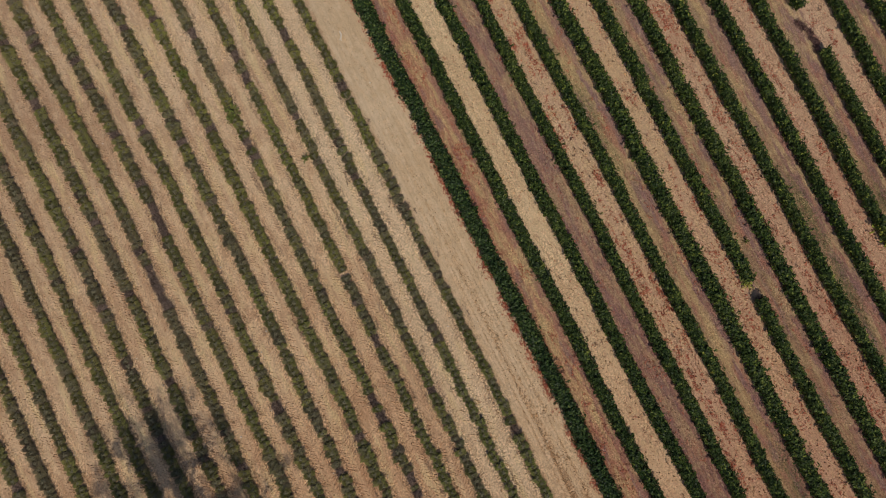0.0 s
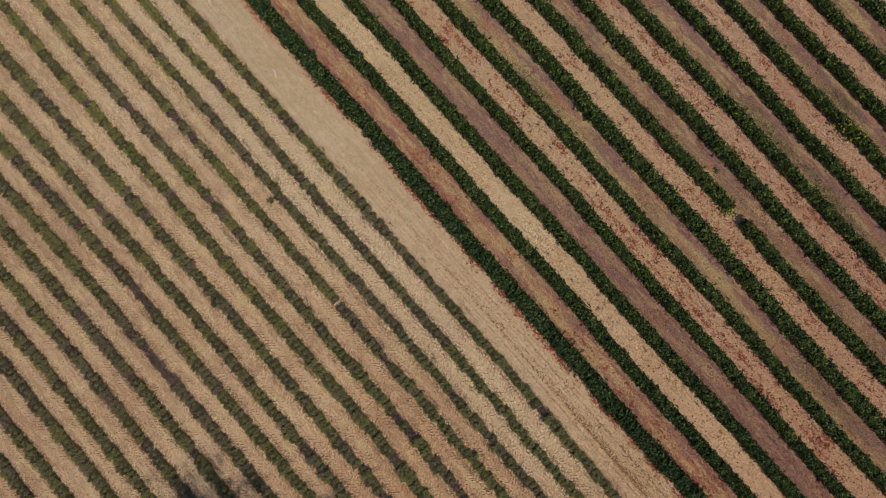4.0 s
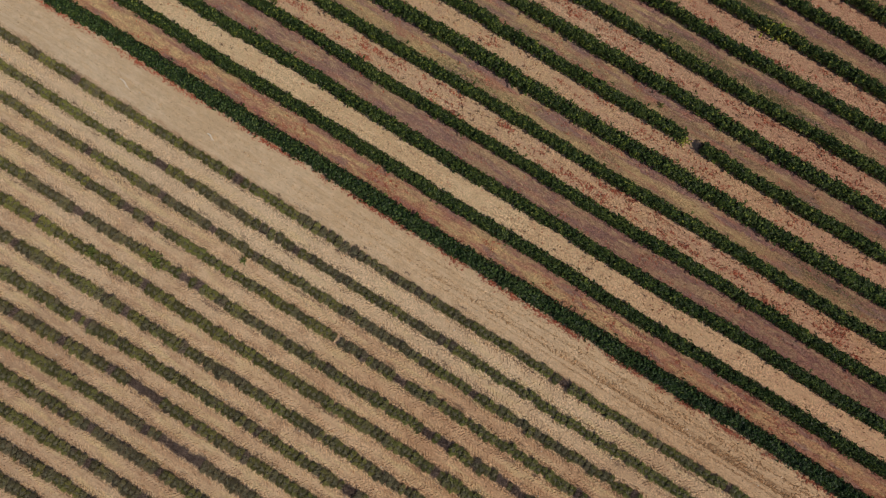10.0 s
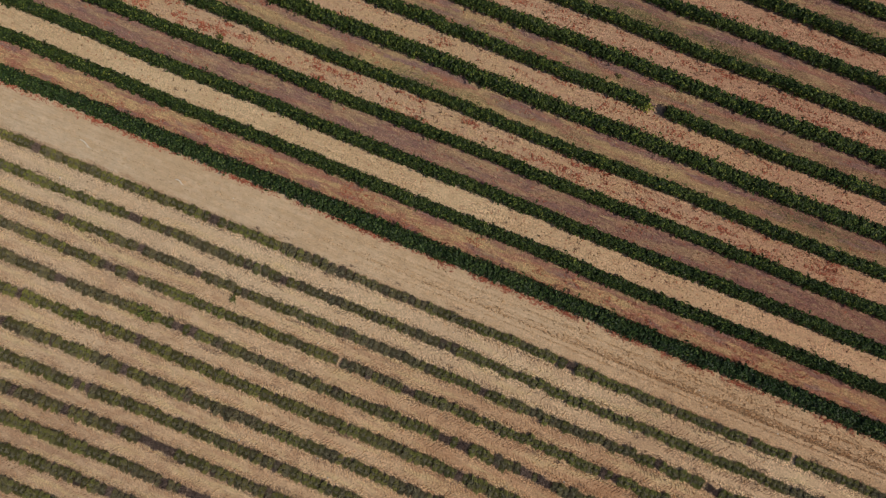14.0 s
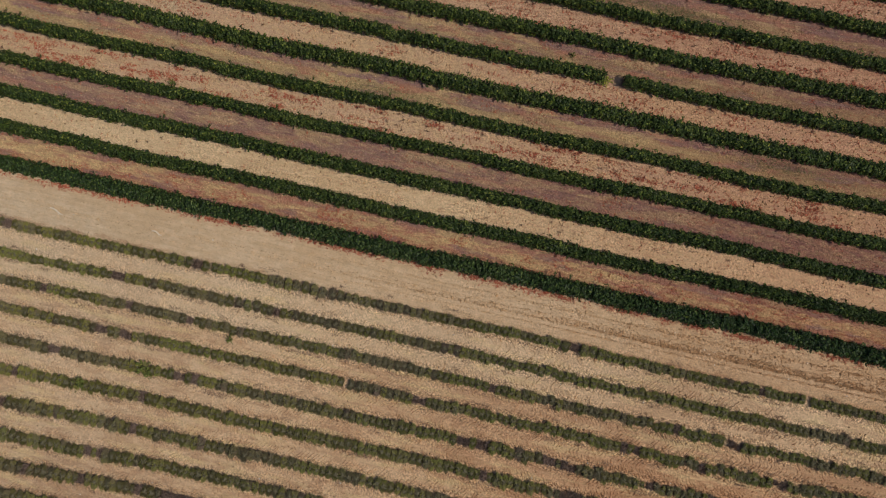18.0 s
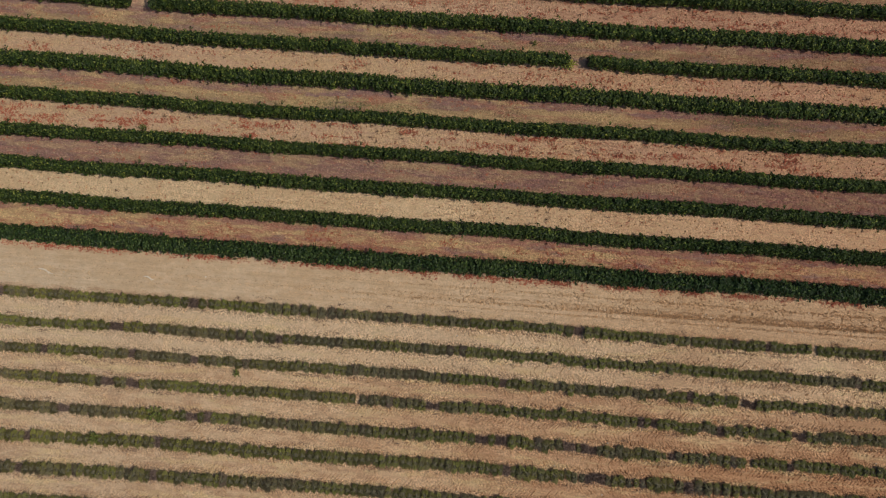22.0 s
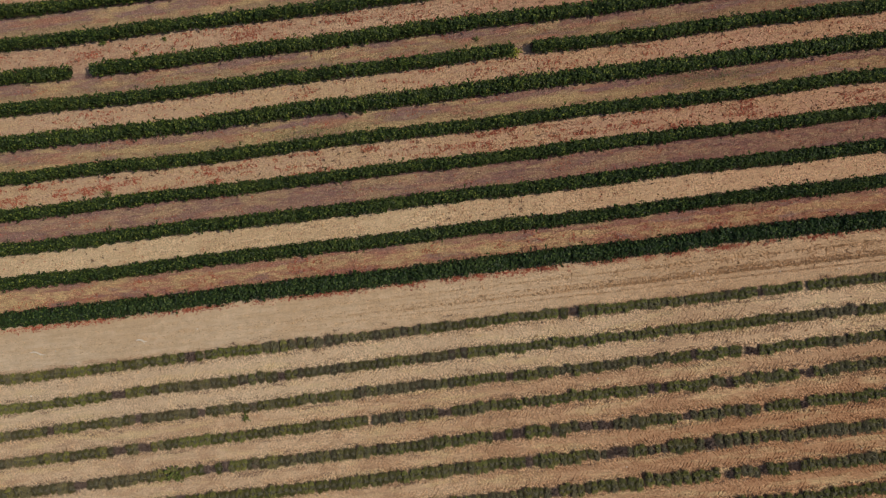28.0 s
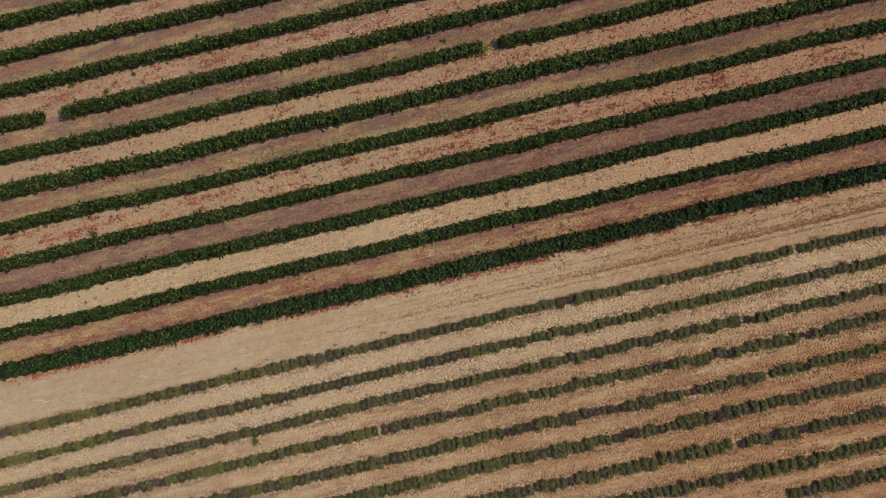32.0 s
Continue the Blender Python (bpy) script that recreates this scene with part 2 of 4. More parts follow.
def leaf_material():
    m, nt, bsdf = material("vine_leaf", 0.48, 0.22)
    geo = nt.nodes.new("ShaderNodeNewGeometry")
    isl, where = geo.outputs["Random Per Island"], geo.outputs["Position"]
    r = node(nt, "ShaderNodeValToRGB", None, Fac=isl)
    el = r.color_ramp.elements
    el[0].color, el[1].color = (0.013, 0.023, 0.007, 1), (0.20, 0.215, 0.050, 1)
    for p, c in ((0.4, (0.024, 0.044, 0.010, 1)), (0.74, (0.042, 0.074, 0.014, 1)), (0.90, (0.102, 0.136, 0.026, 1))):
        el.new(p).color = c
    high = node(nt, "ShaderNodeSeparateXYZ", None, Vector=where).outputs[1]
    big = noise_of(nt, where, 0.35, 3.0)
    col = mix(nt, steps(nt, big, 0.42, 0.72, 0.0, 0.5), r.outputs[0], (0.060, 0.084, 0.018))
    col = mix(nt, steps(nt, high, 4.2, 3.6, 0.0, 0.7), col, mix(nt, 1.0, col, (0.72, 0.86, 1.05), "MULTIPLY"))
    along = node(nt, "ShaderNodeSeparateXYZ", None, Vector=where).outputs[0]
    old = calc(nt, "MULTIPLY", steps(nt, along, 0.0, 14.0), steps(nt, high, 11.0, 6.0))
    col = mix(nt, old, col, mix(nt, 1.0, col, (0.70, 0.78, 0.72), "MULTIPLY"))
    # lit facets painted lighter and yellower by cluster, shaded gaps between them darker
    tuft = noise_of(nt, where, 3.2, 3.0, 0.6)
    col = mix(nt, calc(nt, "MULTIPLY", steps(nt, tuft, 0.48, 0.66, 0.0, 0.9), steps(nt, high, 2.0, 12.0, 0.3, 1.0)), col, mix(nt, 1.0, col, (2.5, 2.1, 1.5), "MULTIPLY"))
    col = mix(nt, steps(nt, tuft, 0.48, 0.34, 0.0, 0.6), col, mix(nt, 1.0, col, (0.5, 0.55, 0.6), "MULTIPLY"))
    put(nt, bsdf.inputs["Base Color"], col)
    return m


def lavender_material():
    m, nt, bsdf = material("lavender_foliage", 0.85, 0.15)
    info = nt.nodes.new("ShaderNodeObjectInfo")
    geo = nt.nodes.new("ShaderNodeNewGeometry")
    isl, where = geo.outputs["Random Per Island"], geo.outputs["Position"]
    r = node(nt, "ShaderNodeValToRGB", None, Fac=info.outputs["Random"])
    el = r.color_ramp.elements
    el[0].color, el[1].color = (0.165, 0.132, 0.112, 1), (0.200, 0.214, 0.070, 1)
    for p, c in ((0.10, (0.164, 0.162, 0.094, 1)), (0.34, (0.160, 0.172, 0.084, 1)), (0.44, (0.178, 0.186, 0.062, 1)), (0.78, (0.190, 0.202, 0.060, 1))):
        el.new(p).color = c
    # grass and fresh growth among the bushes in places, greyer bushes in others
    place = noise_of(nt, stretched(nt, where, 0.16, 0.45), 1.0, 3.0)
    col = mix(nt, steps(nt, place, 0.50, 0.58, 0.0, 0.85), r.outputs[0], (0.174, 0.206, 0.058))
    col = mix(nt, steps(nt, place, 0.46, 0.38, 0.0, 0.8), col, (0.166, 0.158, 0.098))
    xyz = node(nt, "ShaderNodeSeparateXYZ", None, Vector=where)
    grassy = calc(nt, "MULTIPLY", steps(nt, calc(nt, "ABSOLUTE", calc(nt, "ADD", xyz.outputs[1], 9.6)), 0.9, 0.7), steps(nt, xyz.outputs[0], -3.0, -8.0))
    col = mix(nt, calc(nt, "MULTIPLY", grassy, steps(nt, noise_of(nt, where, 0.5, 3.0), 0.3, 0.5, 0.4, 0.95)), col, (0.190, 0.208, 0.060))
    far = steps(nt, xyz.outputs[1], -9.0, -17.0, 0.0, 0.7)
    col = mix(nt, far, col, mix(nt, 1.0, col, (0.92, 0.84, 0.86), "MULTIPLY"))
    dry = calc(nt, "MULTIPLY", steps(nt, xyz.outputs[0], -6.0, -20.0), steps(nt, xyz.outputs[1], -13.0, -8.0))
    col = mix(nt, calc(nt, "MULTIPLY", dry, 0.7), col, mix(nt, 1.0, col, (1.16, 1.12, 0.95), "MULTIPLY"))
    col = mix(nt, 1.0, col, (1.10, 0.99, 0.88), "MULTIPLY")
    col = mix(nt, 1.0, col, mixgrey(nt, steps(nt, isl, 0.0, 1.0, 0.63, 1.36)), "MULTIPLY")
    fine = noise_of(nt, where, 11.0, 3.0)
    col = mix(nt, steps(nt, fine, 0.48, 0.68, 0.0, 0.45), col, (0.195, 0.146, 0.088))
    # withered flower heads left in tufts
    heads = noise_of(nt, where, 4.5, 3.0, 0.65)
    col = mix(nt, steps(nt, heads, 0.50, 0.64, 0.0, 0.36), col, (0.170, 0.118, 0.100))
    put(nt, bsdf.inputs["Base Color"], col)
    return m


def plain_material(name, a, b, scale, rough=0.85):
    """Two tones broken up by noise, each piece a little different."""
    m, nt, bsdf = material(name, rough, 0.2)
    geo = nt.nodes.new("ShaderNodeNewGeometry")
    n1 = noise_of(nt, geo.outputs["Position"], scale, 4.0, 0.6)
    col = mix(nt, steps(nt, n1, 0.3, 0.7), a, b)
    col = mix(nt, 1.0, col, mixgrey(nt, steps(nt, geo.outputs["Random Per Island"], 0.0, 1.0, 0.7, 1.3)), "MULTIPLY")
    put(nt, bsdf.inputs["Base Color"], col)
    return m


M_GROUND = ground_material()
M_CLOD = litter_material("soil_clod", 0.5, 1.38, (0.56, 0.36, 0.19))
M_GRAVEL = litter_material("track_gravel", 0.6, 1.3, (0.56, 0.37, 0.19))
M_TREAD = litter_material("pressed_earth", 0.92, 1.14)
M_STRAW = litter_material("dry_straw", 0.5, 1.75)
M_LEAF = leaf_material()
M_BARK = plain_material("bark", (0.10, 0.065, 0.045), (0.06, 0.04, 0.03), 9.0)
M_LAV = lavender_material()
# near-black green: the shade deep between vine leaves, put into colour
M_CORE_SHADE = plain_material("core_shade", (0.018, 0.030, 0.008), (0.030, 0.046, 0.012), 9.0)
M_DEAD = plain_material("dead_lavender", (0.28, 0.20, 0.155), (0.165, 0.115, 0.092), 6.0)
M_LITTER = plain_material("brown_litter", (0.30, 0.20, 0.135), (0.17, 0.112, 0.080), 5.0)
M_WOODY = plain_material("woody_flank", (0.165, 0.142, 0.092), (0.122, 0.116, 0.066), 8.0)
M_WITHER = plain_material("withered_leaf", (0.26, 0.145, 0.115), (0.14, 0.078, 0.070), 3.0)
M_STALK = plain_material("dry_stalk", (0.30, 0.205, 0.14), (0.15, 0.10, 0.075), 4.0)
M_RED = plain_material("red_weed", (0.54, 0.165, 0.094), (0.35, 0.104, 0.064), 1.6)
M_WEED = plain_material("green_weed", (0.17, 0.19, 0.045), (0.11, 0.135, 0.032), 3.0)
M_YELLOW = plain_material("yellow_leaf", (0.42, 0.40, 0.06), (0.26, 0.29, 0.05), 4.0)
M_SPROUT = plain_material("grey_green_sprout", (0.20, 0.19, 0.085), (0.14, 0.145, 0.065), 3.0)
M_DRYTWIG = plain_material("pale_twig", (0.80, 0.72, 0.58), (0.64, 0.54, 0.41), 5.0)
M_PALE = plain_material("cut_straw", (0.68, 0.54, 0.36), (0.58, 0.44, 0.28), 5.0)
M_BARKTWIG = plain_material("dark_twig", (0.13, 0.062, 0.042), (0.075, 0.045, 0.032), 5.0)
M_STONE = plain_material("pale_stone", (0.62, 0.55, 0.45), (0.48, 0.41, 0.33), 7.0)
M_TREE = plain_material("tree_leaf", (0.045, 0.080, 0.022), (0.030, 0.055, 0.018), 2.0, 0.6)


# ---------------------------------------------------------------- mesh helpers
def mesh_of(name, verts, faces, mats, which=None, smooth=False):
    me = bpy.data.meshes.new(name)
    me.from_pydata([tuple(map(float, v)) for v in verts], [], [tuple(map(int, f)) for f in faces])
    for m in mats:
        me.materials.append(m)
    if which is not None:
        me.polygons.foreach_set("material_index", np.asarray(which, dtype=np.int32))
    if smooth:
        me.polygons.foreach_set("use_smooth", np.ones(len(me.polygons), dtype=bool))
    me.update()
    return me


class Build:
    """Gathers vertices, faces and material numbers of one mesh."""

    def __init__(self):
        self.v, self.f, self.w = [], [], []

    def add(self, verts, faces, which=0):
        n = len(self.v)
        self.v.extend(verts)
        self.f.extend(tuple(n + i for i in f) for f in faces)
        self.w.extend([which] * len(faces))

    def leaf(self, at, out, size, rng, which=0):
        """A leaf folded along its midrib, facing roughly along out."""
        n = Vector(out).normalized()
        a = n.cross(Vector((rng.gauss(0, 1), rng.gauss(0, 1), rng.gauss(0, 1)))).normalized()
        b = n.cross(a)
        p, dip = Vector(at), n * (0.28 * size)
        self.add([p - a * size, p + b * size * 0.8 - dip, p + a * size * 1.1, p - b * size * 0.8 - dip],
                 [(0, 2, 1), (0, 3, 2)], which)

    def blade(self, at, tip, width, which=0):
        p, q = Vector(at), Vector(tip)
        s = (q - p).cross(Vector((0.31, 0.17, 0.93)))
        s = s.normalized() * width if s.length > 1e-6 else Vector((width, 0, 0))
        self.add([p - s, p + s, q], [(0, 1, 2)], which)

    def tube(self, path, radii, sides=6, which=0):
        rings = []
        for i, (p, r) in enumerate(zip(path, radii)):
            a = Vector(path[max(0, i - 1)])
            b = Vector(path[min(len(path) - 1, i + 1)])
            d = (b - a).normalized()
            u = d.orthogonal().normalized()
            w = d.cross(u)
            rings.append([Vector(p) + (u * math.cos(t) + w * math.sin(t)) * r
                          for t in (2 * math.pi * k / sides for k in range(sides))])
        verts = [v for ring in rings for v in ring]
        faces = []
        for i in range(len(path) - 1):
            for k in range(sides):
                a, b = i * sides + k, i * sides + (k + 1) % sides
                faces.append((a, b, b + sides, a + sides))
        self.add(verts, faces, which)

    def mesh(self, name, mats, smooth=False):
        return mesh_of(name, self.v, self.f, mats, self.w, smooth)


def part(name, me, parent, m=None, label=""):
    ob = new(name, me)
    ob.parent = parent
    if m is not None:
        ob.matrix_basis = m
    return tagged(ob, label)


def smooth_noise(px, py, cell, rng):
    """Value noise at numpy points, in -1..1."""
    gx, gy = px / cell, py / cell
    ix, iy = np.floor(gx).astype(int), np.floor(gy).astype(int)
    fx, fy = gx - ix, gy - iy
    fx, fy = fx * fx * (3 - 2 * fx), fy * fy * (3 - 2 * fy)
    tab = rng.uniform(-1, 1, (256, 256))
    at = lambda a, b: tab[a % 256, b % 256]
    return ((at(ix, iy) * (1 - fx) + at(ix + 1, iy) * fx) * (1 - fy)
            + (at(ix, iy + 1) * (1 - fx) + at(ix + 1, iy + 1) * fx) * fy)


# ---------------------------------------------------------------- ground
def ground_height(px, py):
    """Low ridges under the rows, shallow wheel ruts between them, uneven soil."""
    rng = np.random.default_rng(3)
    z = 0.018 * smooth_noise(px, py, 0.45, rng) + 0.03 * smooth_noise(px, py, 3.0, rng)
    near = np.ones_like(px)
    near *= np.clip((45 - np.abs(px)) / 6, 0, 1) * np.clip((40 - np.abs(py)) / 5, 0, 1)
    ridge = np.zeros_like(px)
    straight = py - np.where(py < 0, bow(px, py), 0.0)
    for y in LAV_Y:
        ridge += 0.07 * np.exp(-((straight - y) / 0.36) ** 2)
    for y in VINE_Y:
        ridge += 0.06 * np.exp(-((py - y) / 0.45) ** 2)
    for y in (0.15, 1.55):
        ridge -= 0.035 * np.exp(-((py - y) / 0.22) ** 2)
    return (z + ridge) * near


def build_ground():
    far = [-2600.0, -1200.0, -500.0, -200.0, -100.0, -60.0]
    xs = np.concatenate([far, np.arange(-45, 45.01, 0.4), [-v for v in reversed(far)]])
    ys = np.concatenate([far, np.arange(-40, 40.01, 0.18), [-v for v in reversed(far)]])
    gx, gy = np.meshgrid(xs, ys, indexing="ij")
    gz = ground_height(gx, gy)
    nx, ny = gx.shape
    verts = np.stack([gx.ravel(), gy.ravel(), gz.ravel()], 1)
    i, j = np.meshgrid(np.arange(nx - 1), np.arange(ny - 1), indexing="ij")
    a = (i * ny + j).ravel()
    faces = np.stack([a, a + ny, a + ny + 1, a + 1], 1)
    me = mesh_of("ground", verts, faces, [M_GROUND], None, True)
    off = np.min(np.abs((gy - bow(gx, gy))[..., None] - np.array(LAV_Y)), axis=2).ravel()
    me.attributes.new("furrow", "FLOAT", "POINT").data.foreach_set("value", np.clip(off, 0, 2).astype(np.float32))
    return tagged(new("ground", me), "dry tan farm soil with bare and weedy lanes", "ground", "", "structure")


ground = build_ground()


# ---------------------------------------------------------------- vines
def vine_mesh(seed):
    rng = random.Random(seed)
    b = Build()
    ph = [rng.uniform(0, 6.28) for _ in range(6)]

    def radius(x, a):
        return 1 + 0.06 * math.sin(5.1 * x + ph[0]) * math.sin(a + ph[1]) + 0.11 * math.sin(12 * x + 2 * a + ph[2]) + 0.10 * math.sin(19 * x - 3 * a + ph[3])

    def shell(x, a, k):
        r = radius(x, a) * k
        return Vector((x, 0.365 * r * math.cos(a), max(0.04, 0.48 + 0.55 * r * math.sin(a))))
    # hull behind the leaves; its dark green paints the shade inside the vine
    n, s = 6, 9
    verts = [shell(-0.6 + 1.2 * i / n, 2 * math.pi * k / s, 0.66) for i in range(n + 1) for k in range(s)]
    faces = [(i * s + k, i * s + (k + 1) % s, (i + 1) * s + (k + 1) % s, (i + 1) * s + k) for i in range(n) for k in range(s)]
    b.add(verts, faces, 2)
    b.tube([(0, 0, -0.05), (0.03, 0.01, 0.35), (-0.02, 0, 0.7)], [0.045, 0.035, 0.03], 6, 1)
    for _ in range(590):
        x = rng.uniform(-0.66, 0.66)
        a = rng.uniform(-0.75, math.pi + 0.75)
        p = shell(x, a, rng.choice((0.78, 0.9, 1.0, 1.06)) + rng.gauss(0, 0.05))
        out = Vector((rng.gauss(0, 0.65), math.cos(a) + rng.gauss(0, 0.6), math.sin(a) * 0.9 + 0.3 + rng.gauss(0, 0.5)))
        b.leaf(p, out, rng.uniform(0.040, 0.075), rng)
    # loose shoots that lean out over the lane
    for _ in range(rng.choice((0, 1, 1, 2))):
        side = rng.choice((-1, 1))
        x = rng.uniform(-0.5, 0.5)
        p = Vector((x, side * 0.33, rng.uniform(0.35, 0.9)))
        d = Vector((rng.uniform(-0.4, 0.4), side * rng.uniform(0.5, 0.9), rng.uniform(-0.25, 0.35))) * rng.uniform(0.15, 0.34)
        b.tube([p, p + d * 0.6, p + d * 0.9], [0.010, 0.008, 0.005], 3, 1)
        for k in range(12):
            q = p + d * rng.uniform(0.2, 1.05) + Vector((rng.gauss(0, 0.05), rng.gauss(0, 0.03), rng.gauss(0, 0.04)))
            b.leaf(q, (rng.gauss(0, 0.6), rng.gauss(0, 0.6), 1), rng.uniform(0.035, 0.065), rng)
    return b.mesh("vine", [M_LEAF, M_BARK, M_CORE_SHADE])


def withered_mesh(seed):
    rng = random.Random(seed)
    b = Build()
    b.tube([(0, 0, -0.05), (0.03, 0.01, 0.2), (-0.02, 0, 0.42)], [0.04, 0.03, 0.02], 6)
    for _ in range(90):
        a, e = rng.uniform(0, 6.283), rng.uniform(0.0, 1.3)
        d = Vector((math.cos(a) * math.cos(e), math.sin(a) * math.cos(e), math.sin(e)))
        p = Vector((rng.uniform(-0.15, 0.15), rng.uniform(-0.15, 0.15), rng.uniform(0, 0.15)))
        b.blade(p, p + d * rng.uniform(0.15, 0.4), rng.uniform(0.008, 0.018))
    return b.mesh("withered_vine", [M_WITHER])


VINES = [vine_mesh(100 + k) for k in range(9)]
# stretches without vines, row by row
VINE_GAPS = {7: [(-22.75, -21.75)], 6: [(5.85, 6.6)], 11: [(-7.9, -5.4)]}
VINE_WIDE = {0: 1.22, 5: 1.18, 7: 1.05, 3: 0.94, 4: 0.96, 8: 0.95, 9: 0.93, 10: 0.92, 11: 0.86, 12: 0.92}
VINE_LABEL = {0: "dense dark green vine row edging the dirt track", 6: "green vine row with one gap and yellowish weeds",
              7: "green vine row broken by a short gap", 11: "ragged green vine row with thin and missing plants"}


def build_vine_row(k, y):
    row = new("vine_row")
    row.location = (0, y, 0)
    tagged(row, VINE_LABEL.get(k, "leafy green vine row between dry weedy lanes"), "vine row", "parallel vine rows")
    rng = random.Random(500 + k)
    x = -39.0 + rng.uniform(0, 0.5)
    wide = VINE_WIDE.get(k, 1.0)
    while x < 33.5:
        for a, b in VINE_GAPS.get(k, ()):
            if a - 0.6 < x < b + 0.6:
                x = b + 0.62
        turn = rng.choice((0.0, math.pi)) + rng.gauss(0, 0.04)
        sx, sy, sz = rng.uniform(0.95, 1.12), wide * rng.uniform(0.94, 1.06), rng.uniform(0.88, 1.12)
        m = Matrix.LocRotScale((x, rng.gauss(0, 0.02) + 0.04 * math.sin(x * 0.4 + k) + (0.014 * max(0.0, -18.0 - x) if k > 3 else 0.0), 0), Euler((0, 0, turn)), (sx, sy, sz))
        part("vine", rng.choice(VINES), row, m)
        x += rng.uniform(0.92, 1.06)
    for a, b in VINE_GAPS.get(k, ()):
        for n in range(int((b - a) / 0.26) if k == 11 else (3 if k == 6 else 0)):
            m = Matrix.LocRotScale((a + (0.2 + 0.26 * n if k == 11 else 0.75 + 0.4 * n), rng.gauss(0, 0.12), 0), Euler((0, 0, rng.uniform(0, 6))), (1.0, 1.0, rng.uniform(0.7, 1.3)))
            part("withered_vine", WITHERED, row, m, "low withered brown vine stump")
    return row


WITHERED = withered_mesh(61)
for k, y in enumerate(VINE_Y):
    build_vine_row(k, y)


# ---------------------------------------------------------------- lavender
def lavender_mesh(seed):
    """A clipped bush: dark woody flanks, sprigs fanning out of the top, a cleft towards each neighbour."""
    rng = random.Random(seed)
    b = Build()
    ph = [rng.uniform(0, 6.28) for _ in range(5)]
    rx, ry, h = 0.234, 0.278, 0.32
    lean = rng.gauss(0, 0.03)

    def dome(a, e, k=1.0):
        r = k * (1 + 0.09 * math.sin(3 * a + ph[0]) + 0.07 * math.sin(5 * a + ph[1]))
        square = (abs(math.cos(a)) ** 4 + abs(math.sin(a)) ** 4) ** -0.25
        e = min(max(e, 0.0), math.pi / 2)
        flat = math.cos(e) ** 0.62 * square * r
        return Vector((rx * flat * math.cos(a) + lean * math.sin(e), ry * flat * math.sin(a), h * r * math.sin(e) ** 0.7))
    n, s = 4, 12
    verts = [dome(2 * math.pi * k / s, i * math.pi / 2 / n, 0.86) - Vector((0, 0, 0.06)) for i in range(n) for k in range(s)]
    verts.append(Vector((lean, 0, h * 0.8)))
    faces = [(i * s + k, i * s + (k + 1) % s, (i + 1) * s + (k + 1) % s, (i + 1) * s + k) for i in range(n - 1) for k in range(s)]
    faces += [((n - 1) * s + k, (n - 1) * s + (k + 1) % s, n * s) for k in range(s)]
    b.add(verts, faces, 2)
    # sprigs combed outwards to both sides of the row
    for _ in range(230):
        a, k = rng.uniform(0, 6.283), math.sqrt(rng.random())
        e = math.acos(min(0.999, k)) * 0.9 + 0.1
        p = dome(a, e, rng.uniform(0.70, 0.93))
        d = Vector((math.cos(a) * k * 0.12, math.sin(a) * (0.35 + 0.75 * k), 0.42)) * rng.uniform(0.10, 0.19)
        b.blade(p, p + d + Vector((rng.gauss(0, 0.014), rng.gauss(0, 0.02), 0)), rng.uniform(0.015, 0.027), 0)
    # woody stalks and withered sprigs out of the flanks
    for _ in range(110):
        a, e = rng.uniform(0, 6.283), rng.uniform(0.0, 0.7)
        p = dome(a, e, rng.uniform(0.7, 0.9))
        q = dome(a + rng.gauss(0, 0.2), e + rng.gauss(0, 0.12), rng.uniform(0.98, 1.2))
        b.blade(p, q, rng.uniform(0.010, 0.022), rng.choice((0, 0, 1, 2)))
    return b.mesh("lavender_bush", [M_LAV, M_DEAD, M_WOODY])


def dead_mesh(seed):
    rng = random.Random(seed)
    b = Build()
    n, s = 3, 9
    verts = [Vector((0.24 * math.cos(6.283 * k / s) * c, 0.22 * math.sin(6.283 * k / s) * c, z - 0.04)) * rng.uniform(0.8, 1.2)
             for c, z in ((1.0, 0.0), (0.8, 0.08), (0.4, 0.13)) for k in range(s)] + [Vector((0, 0, 0.12))]
    faces = [(i * s + k, i * s + (k + 1) % s, (i + 1) * s + (k + 1) % s, (i + 1) * s + k) for i in range(n - 1) for k in range(s)]
    b.add(verts, faces + [((n - 1) * s + k, (n - 1) * s + (k + 1) % s, n * s) for k in range(s)], 0)
    for _ in range(300):
        a, e = rng.uniform(0, 6.283), rng.uniform(0.05, 1.45)
        d = Vector((math.cos(a) * math.cos(e), math.sin(a) * math.cos(e), math.sin(e)))
        p = Vector((rng.uniform(-0.22, 0.22), rng.uniform(-0.2, 0.2), rng.uniform(-0.02, 0.1)))
        b.blade(p, p + d * rng.uniform(0.14, 0.3), rng.uniform(0.007, 0.016), 0)
    return b.mesh("dead_bush", [M_DEAD])


def weed_mesh(seed, mat=M_WEED):
    rng = random.Random(seed)
    b = Build()
    for _ in range(26):
        a, e = rng.uniform(0, 6.283), rng.uniform(0.3, 1.4)
        d = Vector((math.cos(a) * math.cos(e), math.sin(a) * math.cos(e), math.sin(e))) * rng.uniform(0.25, 0.55)
        b.blade((0, 0, -0.02), d, 0.012)
        for k in range(5):
            b.leaf(d * rng.uniform(0.4, 1.0), (rng.gauss(0, 0.6), rng.gauss(0, 0.6), 1), rng.uniform(0.03, 0.06), rng)
    return b.mesh("green_weed", [mat])


BUSHES = [lavender_mesh(200 + k) for k in range(9)]
DEADS = [dead_mesh(240 + k) for k in range(4)]
WEEDS = [weed_mesh(260 + k) for k in range(3)]
YELLOWS = weed_mesh(270, M_YELLOW)

